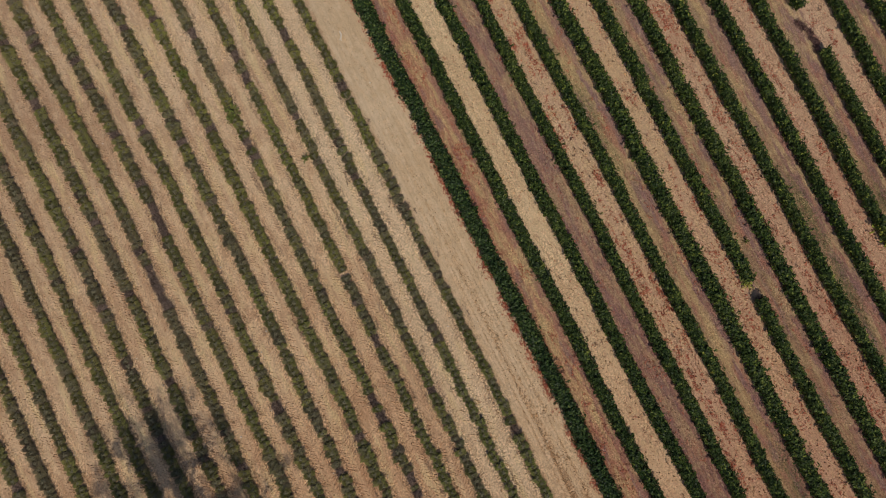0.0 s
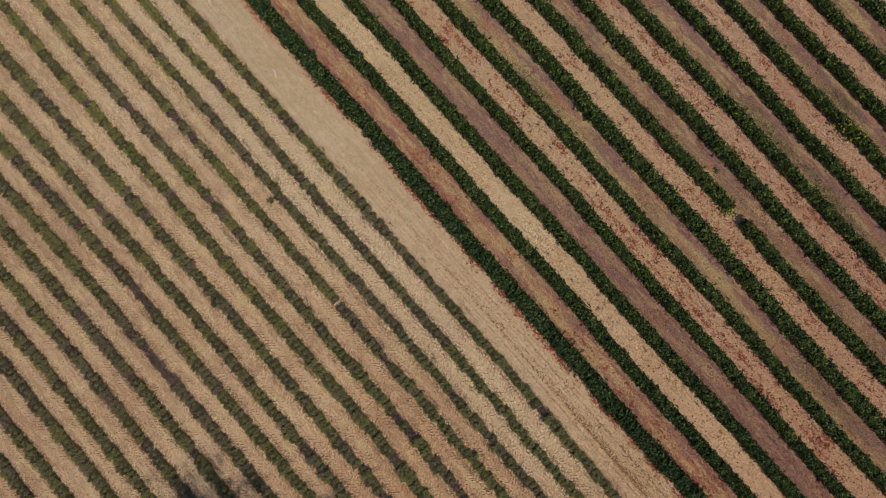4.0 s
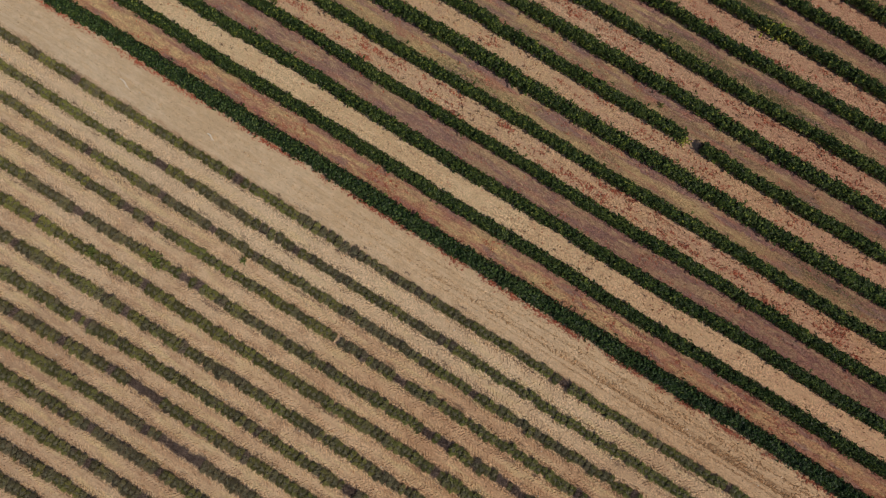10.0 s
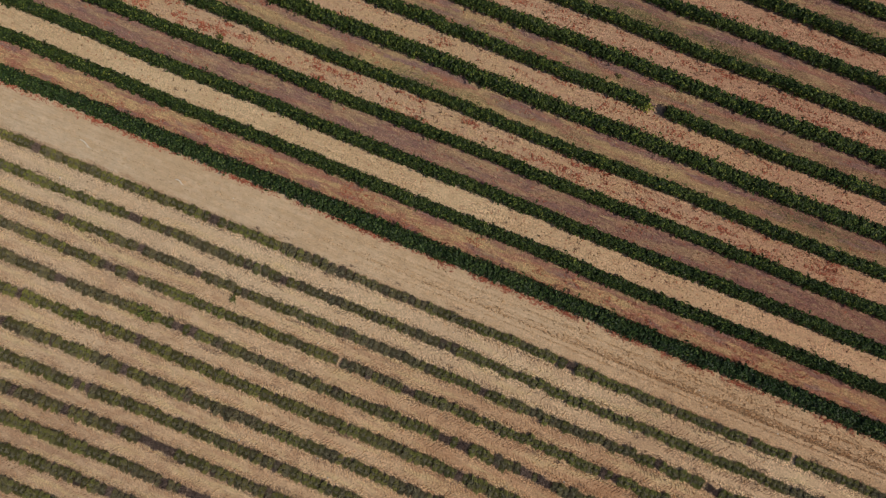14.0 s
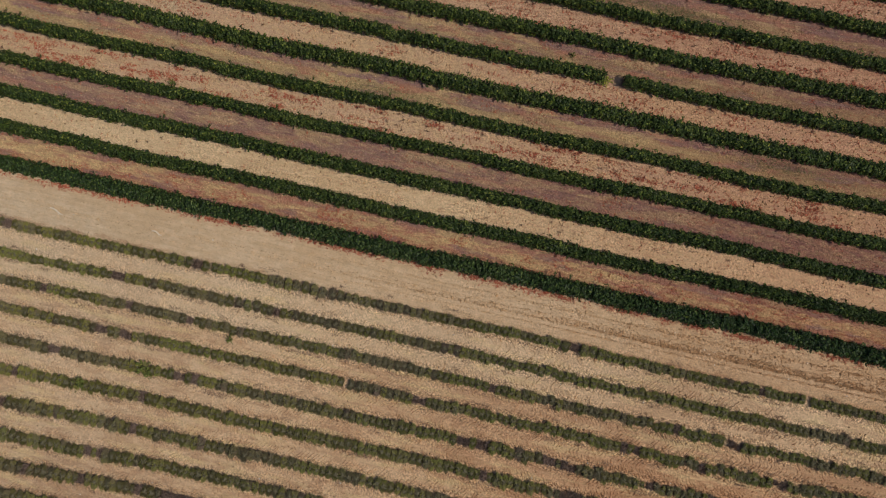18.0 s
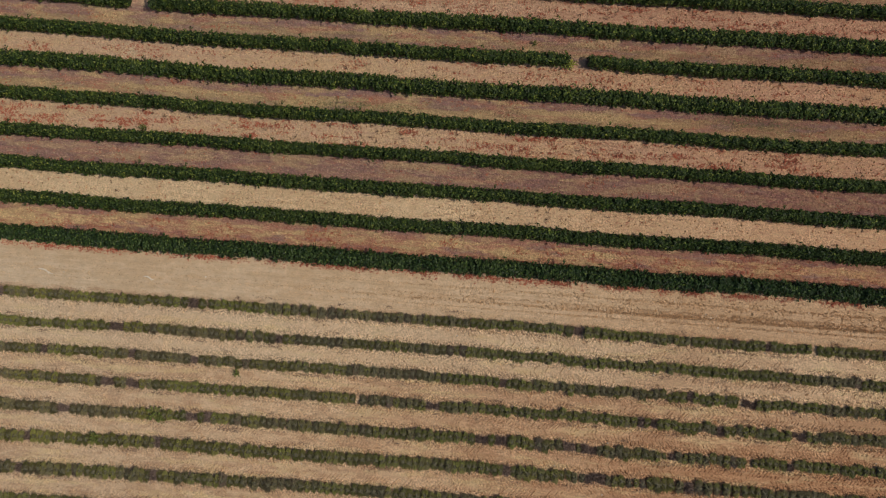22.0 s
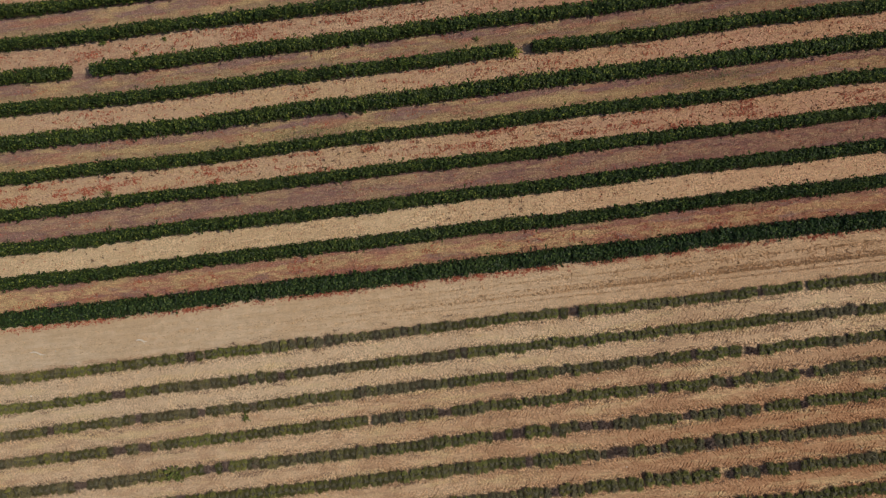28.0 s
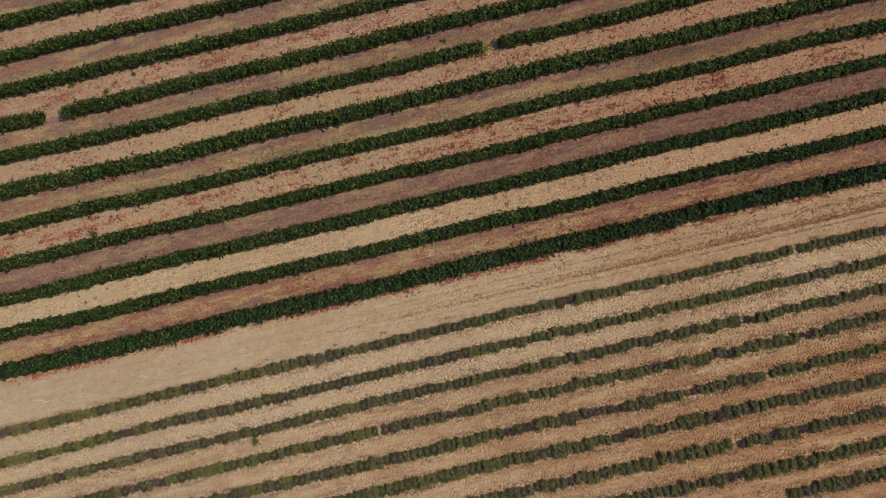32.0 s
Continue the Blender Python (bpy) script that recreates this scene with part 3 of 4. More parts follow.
# by row: stretches of dead bushes, and empty spots
LAV_DEAD = {0: [(6.5, 7.1)], 1: [(-26.7, -26.0), (-22.8, -21.4)], 2: [(-21.1, -20.6), (-16.9, -16.0), (2.3, 2.9), (17.4, 18.0)],
            3: [(-22.4, -21.7), (-20.9, -20.2), (-2.2, -1.3), (20.4, 21.0)],
            4: [(-25.0, -24.4), (-18.2, -17.3), (-16.9, -16.3), (1.0, 1.7), (2.5, 3.0), (6.6, 8.5), (12.3, 13.3), (19.6, 20.8)],
            5: [(1.0, 1.6), (7.6, 9.0), (10.4, 11.5)], 6: [(-27.9, -27.0), (15.0, 15.6), (18.8, 19.6), (16.9, 17.5)],
            7: [(-21.1, -20.0), (12.0, 13.0), (14.0, 14.6)], 8: [(-16.0, -13.6), (13.0, 16.9)], 9: [(-24.0, -23.0), (-13.6, -9.8)],
            10: [(-25.8, -24.9), (-3.4, -2.6)], 11: [(-4.6, -4.0)]}
LAV_GAPS = {0: [(21.42, 21.5)], 2: [(16.9, 17.2)], 3: [(-6.28, -6.19)], 4: [(17.6, 17.85)], 6: [(14.7, 14.95)],
            8: [(14.5, 17.2)]}


# stretches of rounder bushes that stand apart
LAV_ROUND = {0: [(-13.0, -7.6), (5.8, 8.6), (-19.0, -16.0)], 1: [(-15.5, -12.5)], 5: [(13.0, 17.5)], 6: [(8.0, 13.0)], 7: [(14.0, 19.0)]}


LAV_WIDE = [0.96, 0.97, 0.98, 1.0, 1.08, 1.14, 1.1, 1.12] + [1.14] * 9


def within(x, spans):
    return any(a <= x <= b for a, b in spans)


def build_lavender_row(k, y):
    row = new("lavender_row")
    row.location = (0, y, 0.05)
    label = "trimmed grey-green lavender row beside the dirt track" if k == 0 else (
        "grey-green lavender row with several dead bushes" if k in LAV_DEAD else "trimmed grey-green lavender row on bare soil")
    tagged(row, label, "lavender row", "parallel lavender rows")
    rng = random.Random(900 + k)
    x, end = (-39.0, 33.5) if y > -12 else ((-38.0, 27.0) if y > -17.5 else (-37.0, 11.0))
    x += rng.uniform(0, 0.4)
    wide = LAV_WIDE[k]
    spots = []
    while x < end:
        for a, b in LAV_GAPS.get(k, ()):
            if a - 0.22 < x < b + 0.22:
                if spots and spots[-1] < a - 0.45:
                    spots.append(a - 0.23)
                x = b + 0.23
        spots.append(x)
        x += rng.uniform(0.50, 0.60) if within(x, LAV_ROUND.get(k, ())) else rng.uniform(0.36, 0.455)
    for x in spots:
        poor = within(x, LAV_DEAD.get(k, ()))
        dead = poor and rng.random() < 0.72 or rng.random() < 0.022
        s = rng.uniform(0.92, 1.1) if rng.random() < 0.9 else rng.uniform(0.75, 1.25)
        ragged = min(1.0, max(0.0, (x + 4) / 10)) * (1.0 if k > 1 else 0.6)
        s *= 1 + ragged * rng.uniform(-0.15, 0.12)
        broad = wide * (1.0 + 0.12 * min(1.0, max(0.0, (-16.0 - x) / 8.0)) * (k > 5))
        if poor:
            s *= 0.85
        if within(x, LAV_ROUND.get(k, ())):
            s *= 1.12
        yy = rng.gauss(0, 0.025 + 0.03 * ragged) + 0.03 * math.sin(x * 0.35 + 1.7 * k) + bow(x, y)
        m = Matrix.LocRotScale((x, yy, 0), Euler((0, 0, rng.choice((0, math.pi)) + rng.gauss(0, 0.12))), (s, s * broad, s * rng.uniform(0.85, 1.15)))
        if dead:
            m = m @ Matrix.Diagonal((1.05, 1.15, 1.5, 1.0))
            part("dead_bush", rng.choice(DEADS), row, m, "dry purple-grey dead lavender bush")
        else:
            part("lavender_bush", rng.choice(BUSHES), row, m)
    return row


for k, y in enumerate(LAV_Y):
    build_lavender_row(k, y)


# ---------------------------------------------------------------- weeds, twigs, stones
def place_weed(x, y, s, label):
    ob = new("green_weed", RNG.choice(WEEDS))
    ob.matrix_basis = Matrix.LocRotScale((x, y, 0.03), Euler((0, 0, RNG.uniform(0, 6))), (s, s, s))
    tagged(ob, label, "weed")


for x, y, s in ((-14.05, -4.85, 0.9), (-18.95, -7.7, 1.5), (-18.5, -7.85, 1.2), (-22.5, -9.65, 1.3)):
    place_weed(x, y, s, "yellow-green weed growing among lavender")
for x, y, s in ((4.9, 16.35, 1.5), (-21.2, 20.2, 0.9), (-21.65, 10.25, 0.8), (-19.1, 19.2, 0.7), (3.08, 17.4, 0.7), (-17.1, 20.0, 0.6)):
    place_weed(x, y, s, "leafy green weed beside a vine row")


def place_yellow(x, y, s):
    ob = new("yellow_vine_shoot", YELLOWS)
    ob.matrix_basis = Matrix.LocRotScale((x, y, 0.03), Euler((0, 0, RNG.uniform(0, 6))), (s * 0.7, s * 0.7, s))
    tagged(ob, "bright yellow-leaved shoot grown through a vine row", "shoot", "yellow shoots")


for x, y, s in ((6.1, 24.95, 2.6), (6.9, 25.3, 2.7), (7.15, 25.0, 2.5), (5.5, 16.2, 1.6)):
    place_yellow(x, y, s)


def build_twig(x, y, turn, length):
    b = Build()
    pts = [(length * (i / 5 - 0.5), 0.055 * math.sin(i * 1.1), 0.04 + 0.02 * (i % 2)) for i in range(6)]
    b.tube(pts, [0.03, 0.05, 0.055, 0.05, 0.035, 0.015], 5)
    b.tube([pts[3], (pts[3][0] + 0.15, pts[3][1] - 0.16, 0.07)], [0.022, 0.012], 4)
    ob = new("fallen_branch", b.mesh("fallen_branch", [M_DRYTWIG]))
    ob.matrix_basis = pose(x, y, 0.0, 0, 0, turn)
    tagged(ob, "pale dry branch lying on the dirt track", "branch", "branches on the track")


build_twig(-26.95, 0.60, -14, 1.0)
build_twig(-20.25, 0.64, -10, 0.7)


def scatter(name, count, sampler, maker, mats, label, category):
    """One object of loose pieces that nobody could count."""
    b = Build()
    rng = random.Random(len(name) * 37 + count)
    for _ in range(count):
        p = sampler(rng)
        if p:
            maker(b, p, rng)
    ob = new(name, b.mesh(name, mats))
    return tagged(ob, label, category, "", "stuff")


def treads():
    """Lug prints of tractor tyres: slanting ridges of pressed earth that meet along the middle of a lane."""
    b = Build()
    rng = random.Random(411)
    for k in range(len(LAV_Y) - 1):
        mid, half = 0.5 * (LAV_Y[k] + LAV_Y[k + 1]), 0.5 * (LAV_Y[k] - LAV_Y[k + 1])
        way = rng.choice((-1, 1))
        plain = (0.85, 0.6)[k] if k in (0, 1) else 0.0
        x = -39.0
        end = 30.0 if mid > -14 else 16.0
        while x < end:
            x += rng.uniform(0.20, 0.25)
            for side in (-1, 1):
                patch = 0.75 * math.sin(x * 0.19 + 2.3 * k + side) + 0.5 * math.sin(x * 0.53 + 5.1 * k)
                if patch < rng.uniform(-1.1, -0.1) + plain or rng.random() < 0.12:
                    continue
                reach = half - 0.42
                d = rng.uniform(0.0, 0.08)
                while d < reach:
                    l = rng.uniform(0.10, 0.21)
                    c = Vector((x + way * (d + l / 2) * 0.8 + rng.gauss(0, 0.022), mid + side * (d + l / 2), 0))
                    c.y += bow(c.x, c.y)
                    c.z = level(c.x, c.y)
                    u = Vector((way * rng.gauss(0.8, 0.2), side, 0)).normalized() * l * 0.55
                    v = Vector((-u.y, u.x, 0)).normalized() * rng.uniform(0.04, 0.06)
                    z = Vector((0, 0, rng.uniform(0.034, 0.068)))
                    low = Vector((0, 0, -0.02))
                    b.add([c - u - v + low, c + u - v + low, c + u + v + low, c - u + v + low, c - u * 0.8 + z, c + u * 0.8 + z * rng.uniform(0.7, 1.1)],
                          [(0, 1, 5, 4), (2, 3, 4, 5), (1, 2, 5), (3, 0, 4)])
                    d += l + rng.choice((0.0, 0.02, 0.05, 0.10))
    return tagged(new("tyre_tread_ridges", b.mesh("tyre_tread_ridges", [M_TREAD])), "slanting tyre tread ridges pressed into dry soil", "tyre prints", "", "stuff")


OCTA = [(1, 0, 0), (0, 1, 0), (-1, 0, 0), (0, -1, 0), (0, 0, 1)]


def clod(b, p, rng):
    s = rng.choice((0.022, 0.026, 0.031, 0.038, 0.046, 0.06)) * rng.uniform(0.8, 1.35)
    t = rng.uniform(0, 6.28)
    c, d = math.cos(t) * s, math.sin(t) * s
    z = p[2]
    b.add([(p[0] + (c * v[0] - d * v[1]) * rng.uniform(0.7, 1.3), p[1] + (d * v[0] + c * v[1]) * rng.uniform(0.7, 1.3),
            z + (v[2] * s * 1.35 if v[2] else -0.01)) for v in OCTA],
          [(0, 1, 4), (1, 2, 4), (2, 3, 4), (3, 0, 4)])


def crumb(b, p, rng):
    """A small piece of gravel or soil."""
    s = rng.choice((0.018, 0.022, 0.027, 0.034, 0.045)) * rng.uniform(0.8, 1.25)
    t = rng.uniform(0, 6.28)
    c, d = math.cos(t) * s, math.sin(t) * s
    b.add([(p[0] + (c * v[0] - d * v[1]) * rng.uniform(0.7, 1.3), p[1] + (d * v[0] + c * v[1]) * rng.uniform(0.7, 1.3),
            p[2] + (v[2] * s * 1.2 if v[2] else -0.01)) for v in OCTA], [(0, 1, 4), (1, 2, 4), (2, 3, 4), (3, 0, 4)])


def straw(b, p, rng):
    t, l = rng.uniform(0, 6.28), rng.uniform(0.06, 0.16)
    b.blade((p[0], p[1], p[2] - 0.01), (p[0] + l * math.cos(t), p[1] + l * math.sin(t), p[2] + rng.uniform(0.02, 0.12)), rng.uniform(0.010, 0.024))


def red_weed(b, p, rng):
    """A dried weed lying flat: short crooked stems with shrivelled leaves."""
    base = rng.choice((0.0, math.pi)) + rng.gauss(0, 0.7)
    big = rng.random() < 0.07
    for _ in range(rng.randint(2, 5) if not big else rng.randint(4, 7)):
        t, l = base + rng.gauss(0, 0.9), rng.uniform(0.10, 0.24) if big else rng.uniform(0.04, 0.11)
        mid = Vector((p[0] + 0.5 * l * math.cos(t), p[1] + 0.5 * l * math.sin(t), p[2] + rng.uniform(0.02, 0.07)))
        t += rng.gauss(0, 0.6)
        q = mid + Vector((0.6 * l * math.cos(t), 0.6 * l * math.sin(t), rng.uniform(0.0, 0.05)))
        b.blade(mid, (p[0], p[1], p[2]), rng.uniform(0.010, 0.018))
        b.blade(mid, q, rng.uniform(0.010, 0.016))
        for k in range(rng.randint(0, 1)):
            b.leaf(mid.lerp(q, rng.uniform(0.0, 1.0)), (rng.gauss(0, 0.5), rng.gauss(0, 0.5), 1), rng.uniform(0.016, 0.03), rng)


def level(x, y):
    return float(ground_level[min(599, max(0, int((x + 45) / 0.15))), min(799, max(0, int((y + 40) / 0.1)))])


_gx, _gy = np.meshgrid(np.arange(600) * 0.15 - 45 + 0.075, np.arange(800) * 0.1 - 40 + 0.05, indexing="ij")
ground_level = ground_height(_gx, _gy)
clump = smooth_noise(_gx, _gy, 1.4, np.random.default_rng(21))
raked = smooth_noise(_gx / 9.0, _gy, 0.17, np.random.default_rng(23)) * 0.7 + smooth_noise(_gx / 2.0, _gy, 0.3, np.random.default_rng(24)) * 0.45


def clumps(x, y):
    return float(clump[min(599, max(0, int((x + 45) / 0.15))), min(799, max(0, int((y + 40) / 0.1)))])


def in_furrows(rng):
    y = rng.uniform(-31.5, -1.0)
    x = rng.uniform(-39, 30 if y > -14 else 14)
    off = min(abs(y - bow(x, y) - v) for v in LAV_Y)
    if off < 0.3:
        return None
    edge = 1.0 if off < 0.62 else 0.16
    if y > -9.0:
        edge *= 0.45 if x < -8.0 else 0.75
    return (x, y, level(x, y)) if clumps(x, y) > rng.uniform(-1.4, 0.6) and rng.random() < edge else None


def at_row_foot(rng):
    k = rng.randrange(len(LAV_Y))
    y = LAV_Y[k]
    x = rng.uniform(-39, 33 if y > -12 else (26 if y > -17.5 else 10))
    side = rng.choice((-1, 1, -1))
    yy = y + side * (0.36 * LAV_WIDE[k] + abs(rng.gauss(0, 0.08))) + bow(x, y)
    return (x, yy, level(x, yy)) if clumps(x, yy) > rng.uniform(-1.1, 0.5) else None


LITTER = []
_spots = random.Random(314)
for _ in range(190):
    _k = _spots.choice((0, 1, 1, 2, 2, 2, 3, 3, 4, 4, 5, 6, 7, 8))
    LITTER.append((_spots.uniform(-34, 26), LAV_Y[_k] + _spots.choice((-1, -1, 1)) * _spots.uniform(0.42, 0.66), _spots.uniform(0.12, 0.6)))


def litter_spot(rng):
    """Dashes of dry plant litter swept together along a row."""
    x, y, reach = rng.choice(LITTER)
    x += rng.gauss(0, reach)
    y += rng.gauss(0, 0.05) + bow(x, y)
    return x, y, level(x, y)


def on_track(rng):
    y = rng.choice((rng.gauss(0.74, 0.10), rng.gauss(0.70, 0.06), rng.gauss(0.95, 0.05), rng.gauss(1.5, 0.05), rng.gauss(0.3, 0.04), rng.uniform(-0.3, 2.3)))
    x = rng.uniform(-39, 33)
    return (x, y, level(x, y)) if rng.random() < 0.17 + 0.83 * max(0.0, min(1.0, (x + 12) / 34)) else None


def on_strip(rng):
    """The crown of the track, churned up at one end."""
    x, y = rng.uniform(-8, 33), rng.choice((rng.gauss(0.82, 0.13), rng.gauss(0.66, 0.05), rng.gauss(1.45, 0.30)))
    return (x, y, level(x, y)) if clumps(x, y) > rng.uniform(-1.0, 0.4) and rng.random() < (x + 8) / 22 else None


def in_lanes(which, low=0.42, high=0.42):
    def pick(rng):
        k = rng.choice(which)
        top = VINE_Y[k + 1] if k + 1 < len(VINE_Y) else VINE_Y[k] + 2.2
        y = rng.uniform(VINE_Y[k] + low, top - high)
        x = rng.uniform(-39, 33)
        return x, y, level(x, y)
    return pick


def clumped(sampler, low):
    def pick(rng):
        p = sampler(rng)
        return p if p and clumps(p[0], p[1]) > rng.uniform(low, low + 0.7) else None
    return pick


def streaks(which):
    """Weeds raked into lines along the bare lanes."""
    inner = in_lanes(which)

    def pick(rng):
        p = inner(rng)
        i, j = min(599, max(0, int((p[0] + 45) / 0.15))), min(799, max(0, int((p[1] + 40) / 0.1)))
        return p if raked[i, j] > rng.uniform(-0.1, 0.6) else None
    return pick


def sprout_spot(rng):
    """Fresh grass comes up in a few stretches of the covered lanes."""
    x0, y0, reach = rng.choice(((3.0, 21.7, 1.2), (6.5, 21.6, 2.0), (9.5, 21.5, 1.5), (17.5, 13.1, 1.6), (-8.0, 12.6, 2.5), (5.0, 26.2, 1.2)))
    x, y = rng.gauss(x0, reach), rng.gauss(y0, 0.24)
    return x, y, level(x, y)


def track_edge(rng):
    x = rng.uniform(-39, 33)
    y = 2.85 - 0.50 - abs(rng.gauss(0, 0.16))
    return (x, y, level(x, y)) if clumps(x, 3.0) > rng.uniform(-0.9, 0.5) else None


def dark_twig(b, p, rng):
    """A leafless dried weed: a short stem with a few forks."""
    top = Vector((p[0] + rng.gauss(0, 0.08), p[1] + rng.gauss(0, 0.08), p[2] + rng.uniform(0.12, 0.3)))
    b.blade((p[0], p[1], p[2] - 0.02), top, 0.016)
    for _ in range(rng.randint(3, 8)):
        a = Vector(p).lerp(top, rng.uniform(0.3, 1.0))
        q = a + Vector((rng.gauss(0, 0.11), rng.gauss(0, 0.11), rng.uniform(0.0, 0.1)))
        b.blade(a, q, rng.uniform(0.010, 0.018))
        b.leaf(q, (rng.gauss(0, 0.5), rng.gauss(0, 0.5), 1), rng.uniform(0.018, 0.035), rng)


def stone(b, p, rng):
    s = rng.uniform(0.03, 0.07)
    t = rng.uniform(0, 6.28)
    low = [(p[0] + s * math.cos(t + k * 1.05) * rng.uniform(0.8, 1.2), p[1] + s * math.sin(t + k * 1.05) * rng.uniform(0.8, 1.2), p[2] - 0.01) for k in range(6)]
    up = [(p[0] + 0.6 * s * math.cos(t + 0.4 + k * 1.05), p[1] + 0.6 * s * math.sin(t + 0.4 + k * 1.05), p[2] + s * rng.uniform(0.5, 0.8)) for k in range(6)]
    b.add(low + up, [(k, (k + 1) % 6, 6 + (k + 1) % 6, 6 + k) for k in range(6)] + [(6, 7, 8, 9, 10, 11)])


def straw_spot(rng):
    x, y = rng.gauss(-23.06, 0.28), rng.gauss(15.25, 0.24)
    return x, y, level(x, y)


def pale_straw(b, p, rng):
    t, l = rng.uniform(0, 6.28), rng.uniform(0.06, 0.2)
    b.blade((p[0], p[1], p[2]), (p[0] + l * math.cos(t), p[1] + l * math.sin(t), p[2] + rng.uniform(0.02, 0.08)), 0.014)


scatter("pale_stones", 700, in_furrows, stone, [M_STONE], "small pale stones lying between lavender rows", "stones")
scatter("white_stones", 40, on_track, stone, [M_DRYTWIG], "small whitish stones lying on the dirt track", "stones")
scatter("straw_heap", 420, straw_spot, pale_straw, [M_PALE], "small heap of pale cut straw in a vine lane", "straw")
scatter("soil_clods", 160000, in_furrows, clod, [M_CLOD], "loose clods of dry soil between lavender rows", "soil clods")
treads()
scatter("track_gravel", 30000, on_track, crumb, [M_GRAVEL], "gravel and crumbs of soil on the track", "gravel")
scatter("track_clods", 9000, on_strip, clod, [M_GRAVEL], "coarse clods in a strip along the dirt track", "soil clods")
scatter("lane_clods", 16000, in_lanes([1, 3, 3, 5, 5, 7, 7, 9, 9, 11, 13]), clod, [M_CLOD], "loose crumbs of soil in bare vine lanes", "soil clods")
scatter("dry_grass", 110000, in_lanes([0, 2, 4, 6, 8, 10, 12]), straw, [M_STRAW], "short dry grass covering every other vine lane", "grass")
scatter("fallen_stalks", 24000, at_row_foot, straw, [M_STALK], "dry brown stalks fallen along lavender rows", "stalks")
scatter("brown_litter", 7000, litter_spot, straw, [M_LITTER], "dark brown dry litter in dashes beside lavender rows", "litter")
scatter("straw_litter", 9000, in_furrows, straw, [M_STRAW], "dry straw litter between lavender rows", "straw")
scatter("red_weeds", 46000, clumped(streaks([3, 3, 3, 3, 3, 5, 5, 7, 7, 7, 9, 9, 11, 13]), -0.7), red_weed, [M_RED], "dried red weeds sprawling in bare vine lanes", "weeds")
scatter("dark_twigs", 210, in_lanes([1, 3, 3, 5, 5, 7, 7, 9, 11], 0.4, 0.4), dark_twig, [M_BARKTWIG], "small dark dried weeds standing in vine lanes", "weeds")
scatter("cover_weeds", 15000, clumped(streaks([0, 0, 0, 0, 2, 4, 6]), -0.5), red_weed, [M_RED], "dried red weeds mixed into the grassy lanes", "weeds")
scatter("green_sprouts", 5200, sprout_spot, straw, [M_SPROUT], "thin grey-green grass sprouting in dry vine lanes", "grass")
scatter("sparse_red_weeds", 320, clumped(in_lanes([1]), -0.2), red_weed, [M_RED], "few dried red weeds on bare lane soil", "weeds")
scatter("track_edge_weeds", 5200, track_edge, red_weed, [M_RED], "dried red weeds along the vine row's foot", "weeds")


# ---------------------------------------------------------------- tree whose shade falls on the lavender
def build_tree(x, y, height, spread):
    rng = random.Random(77)
    tree = new("tree")
    tree.location = (x, y, 0)
    tagged(tree, "broad leafy tree standing in the lavender field", "tree")
    b = Build()
    b.tube([(0, 0, -0.2), (0.1, 0.05, 2.0), (0.0, 0.2, 4.5), (0.2, 0.1, 7.5), (0.1, 0.0, height * 0.85)], [0.42, 0.34, 0.27, 0.17, 0.05], 10)
    part("trunk", b.mesh("trunk", [M_BARK], True), tree)
    tips = []
    for _ in range(26):
        z = rng.uniform(3.2, height * 0.75)
        a = rng.uniform(0, 6.283)
        reach = spread * rng.uniform(0.45, 0.95) * math.sqrt(max(0.1, 1 - ((z + 1.6 - height * 0.62) / (height * 0.46)) ** 2))
        tip = Vector((reach * math.cos(a), reach * math.sin(a), z + rng.uniform(0.8, 2.4)))
        mid = Vector((tip.x * 0.5, tip.y * 0.5, z + 0.5 * (tip.z - z) + 0.2))
        b = Build()
        b.tube([(0, 0, z), mid, tip], [0.12, 0.08, 0.025], 6)
        part("limb", b.mesh("limb", [M_BARK], True), tree)
        tips += [tip, mid.lerp(tip, 0.6), mid.lerp(tip, 0.3)]
        tips += [tip + Vector((rng.gauss(0, 0.9), rng.gauss(0, 0.9), rng.gauss(0, 0.7))) for _ in range(4)]
    for _ in range(40):
        tips.append(Vector((rng.gauss(0, spread * 0.3), rng.gauss(0, spread * 0.3), height * rng.uniform(0.72, 0.97))))
    crown = Build()
    for tip in tips:
        r = rng.uniform(0.5, 1.15)
        for _ in range(42):
            d = Vector((rng.gauss(0, 1), rng.gauss(0, 1), rng.gauss(0, 0.8)))
            d = d.normalized() * r * rng.uniform(0.35, 1.0)
            crown.leaf(tip + d, d + Vector((0, 0, 0.6)), rng.uniform(0.07, 0.125), rng)
    part("crown", crown.mesh("crown", [M_TREE]), tree)


build_tree(10.65, -21.75, 18.0, 6.2)


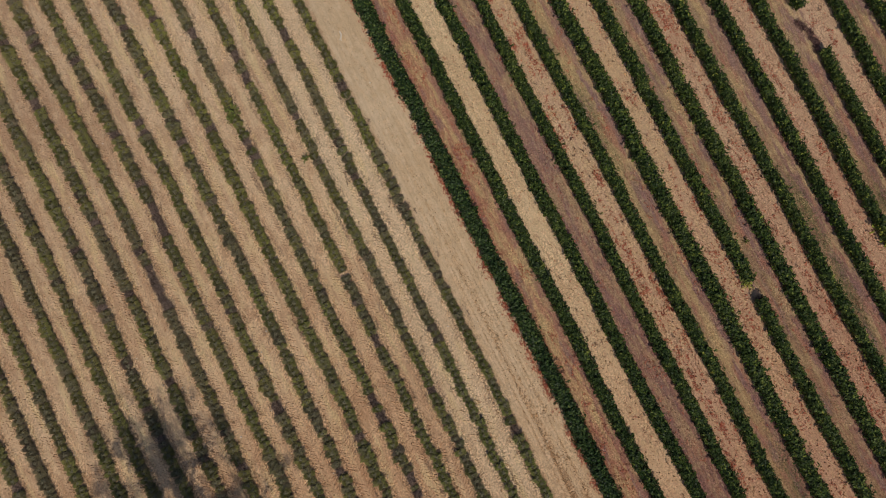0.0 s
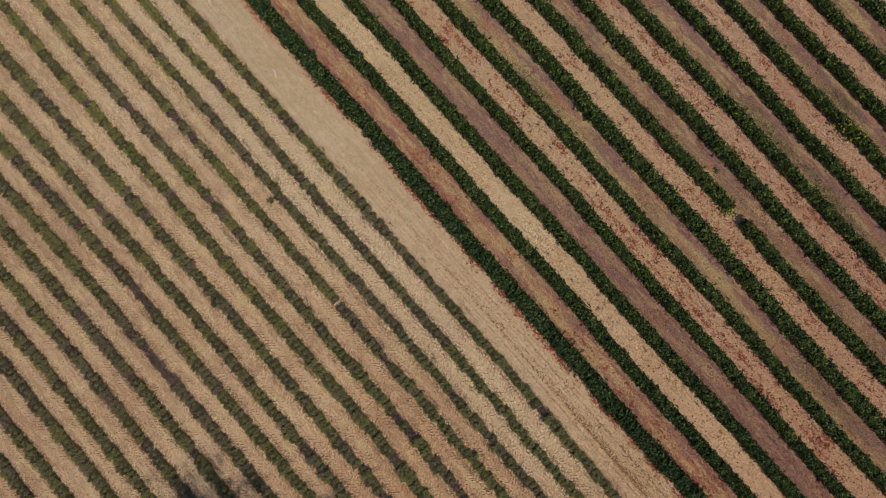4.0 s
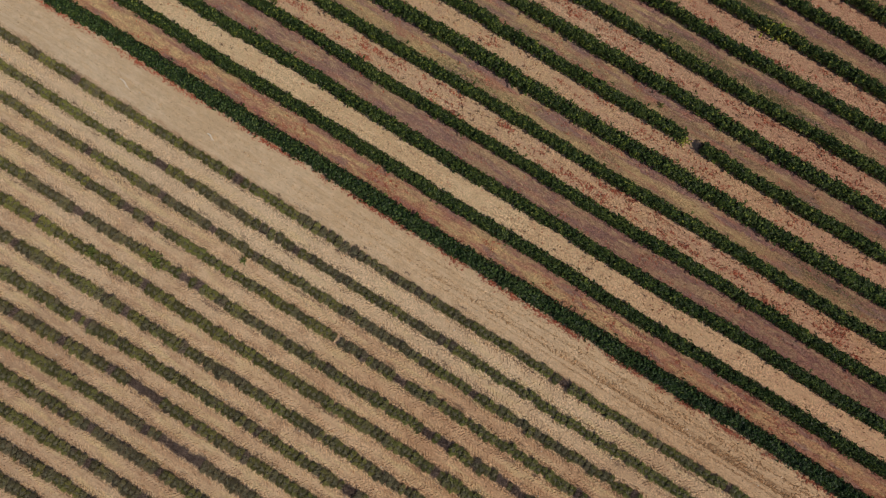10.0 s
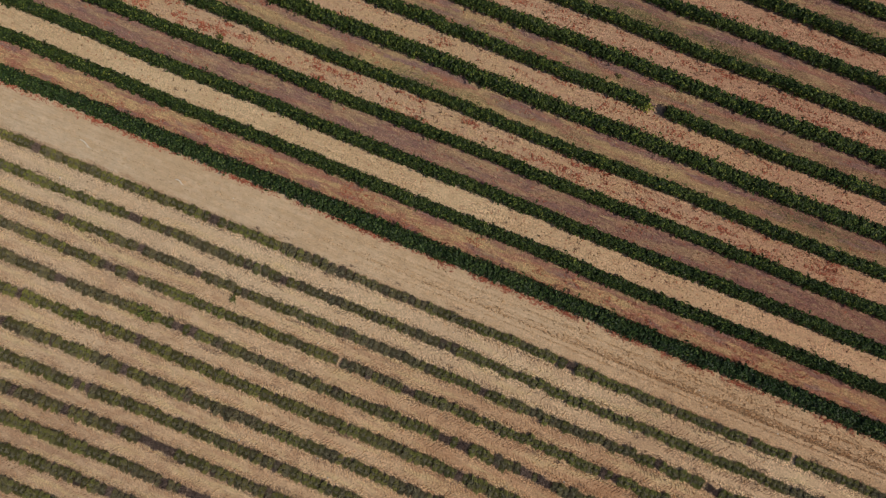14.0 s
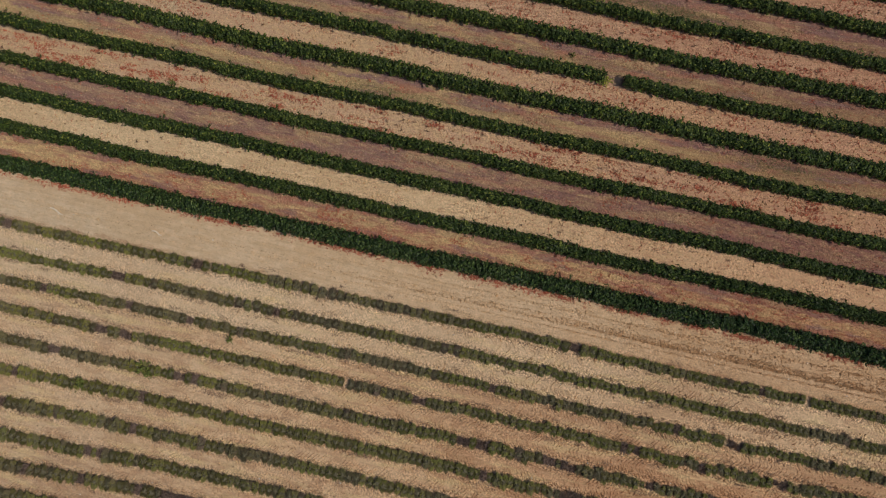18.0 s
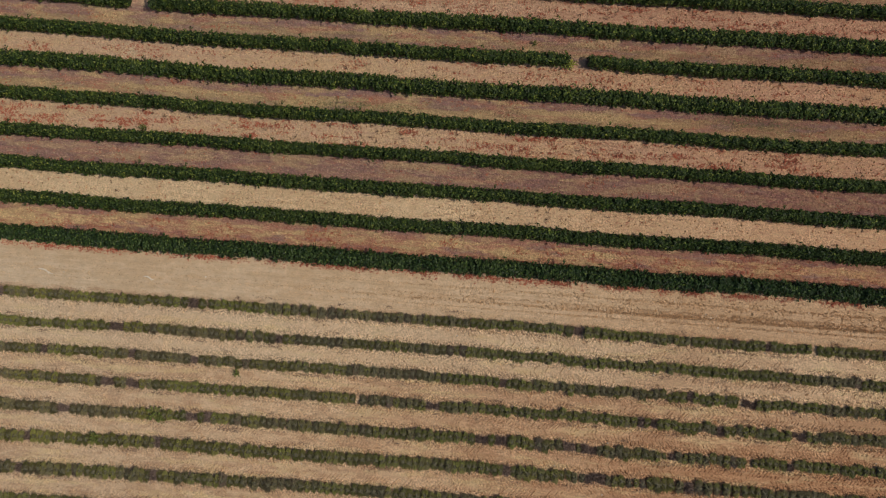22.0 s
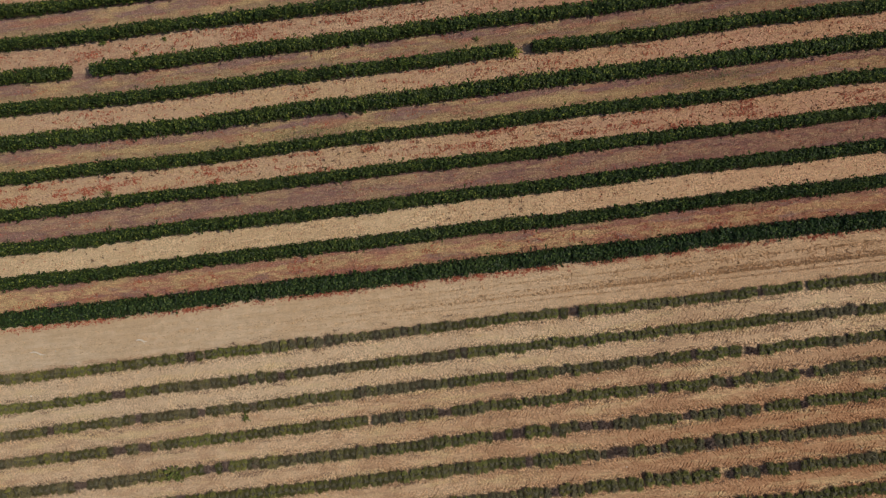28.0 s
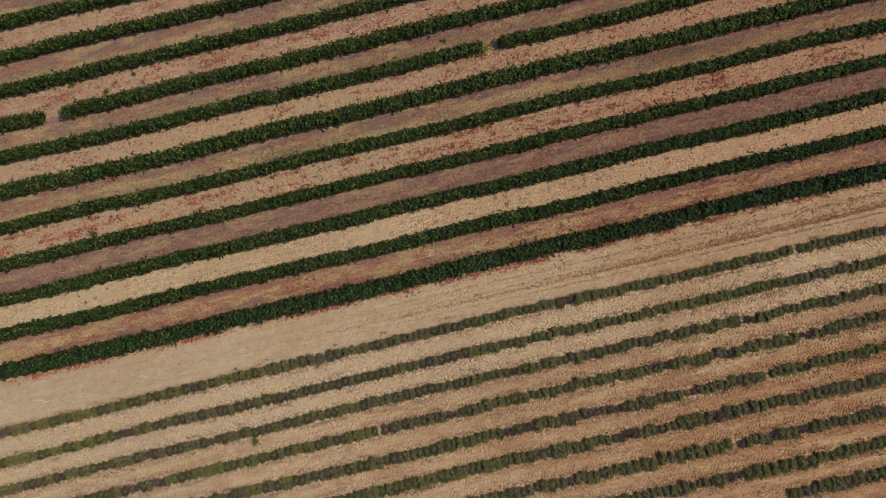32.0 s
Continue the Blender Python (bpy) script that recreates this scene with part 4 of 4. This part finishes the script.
# ---------------------------------------------------------------- the same fields going on outside
def far_rows(name, rows, x_spans, rx, ry, h, step, leaves, mat, label, category):
    b = Build()
    rng = random.Random(len(name))
    for y, spans in zip(rows, x_spans):
        for lo, hi in spans:
            x = lo
            while x < hi:
                s = rng.uniform(0.9, 1.12)
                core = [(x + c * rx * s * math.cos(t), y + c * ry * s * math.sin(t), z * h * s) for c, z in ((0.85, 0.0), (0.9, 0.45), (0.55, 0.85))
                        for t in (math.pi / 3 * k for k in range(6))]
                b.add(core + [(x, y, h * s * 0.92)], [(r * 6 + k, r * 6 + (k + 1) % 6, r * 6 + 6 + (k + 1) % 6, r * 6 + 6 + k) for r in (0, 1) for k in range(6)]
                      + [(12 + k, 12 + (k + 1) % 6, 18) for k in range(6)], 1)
                for _ in range(leaves):
                    a, e = rng.uniform(0, 6.283), math.asin(rng.uniform(0.02, 1.0))
                    d = Vector((rx * s * math.cos(a) * math.cos(e), ry * s * math.sin(a) * math.cos(e), h * s * math.sin(e)))
                    at = Vector((x, y, 0))
                    if mat is M_LAV:
                        b.blade(at + d * 0.88, at + d + Vector((rng.gauss(0, 0.08), rng.gauss(0, 0.08), rng.uniform(0.0, 0.08))), 0.034)
                    else:
                        b.leaf(at + d * rng.uniform(0.85, 1.08), d + Vector((0, 0, 0.2)), rng.uniform(0.07, 0.12), rng)
                x += step * rng.uniform(0.9, 1.1)
    # outer vine cores get the painted inner shade, lavender cores their own foliage
    tagged(new(name, b.mesh(name, [mat, M_CORE_SHADE if mat is M_LEAF else mat])), label, category, "", "stuff")


more_v = [31.70 + 2.25 * k for k in range(1, 6)]
more_l = [-29.80 - 1.8 * k for k in range(1, 7)]
far_rows("outer_vines", VINE_Y + more_v, [[(-56, -39.6), (34.2, 56)]] * len(VINE_Y) + [[(-56, 56)]] * len(more_v), 0.75, 0.42, 1.05, 0.75, 52, M_LEAF,
         "leafy green vine rows going on beyond", "vine rows")
far_rows("outer_lavender", LAV_Y + more_l,
         [[(-56, -39.6), (34.2, 56)] if y > -12 else ([(-56, -38.6), (27.6, 56)] if y > -17.5 else [(-56, -37.6), (11.6, 56)]) for y in LAV_Y] + [[(-56, 56)]] * len(more_l),
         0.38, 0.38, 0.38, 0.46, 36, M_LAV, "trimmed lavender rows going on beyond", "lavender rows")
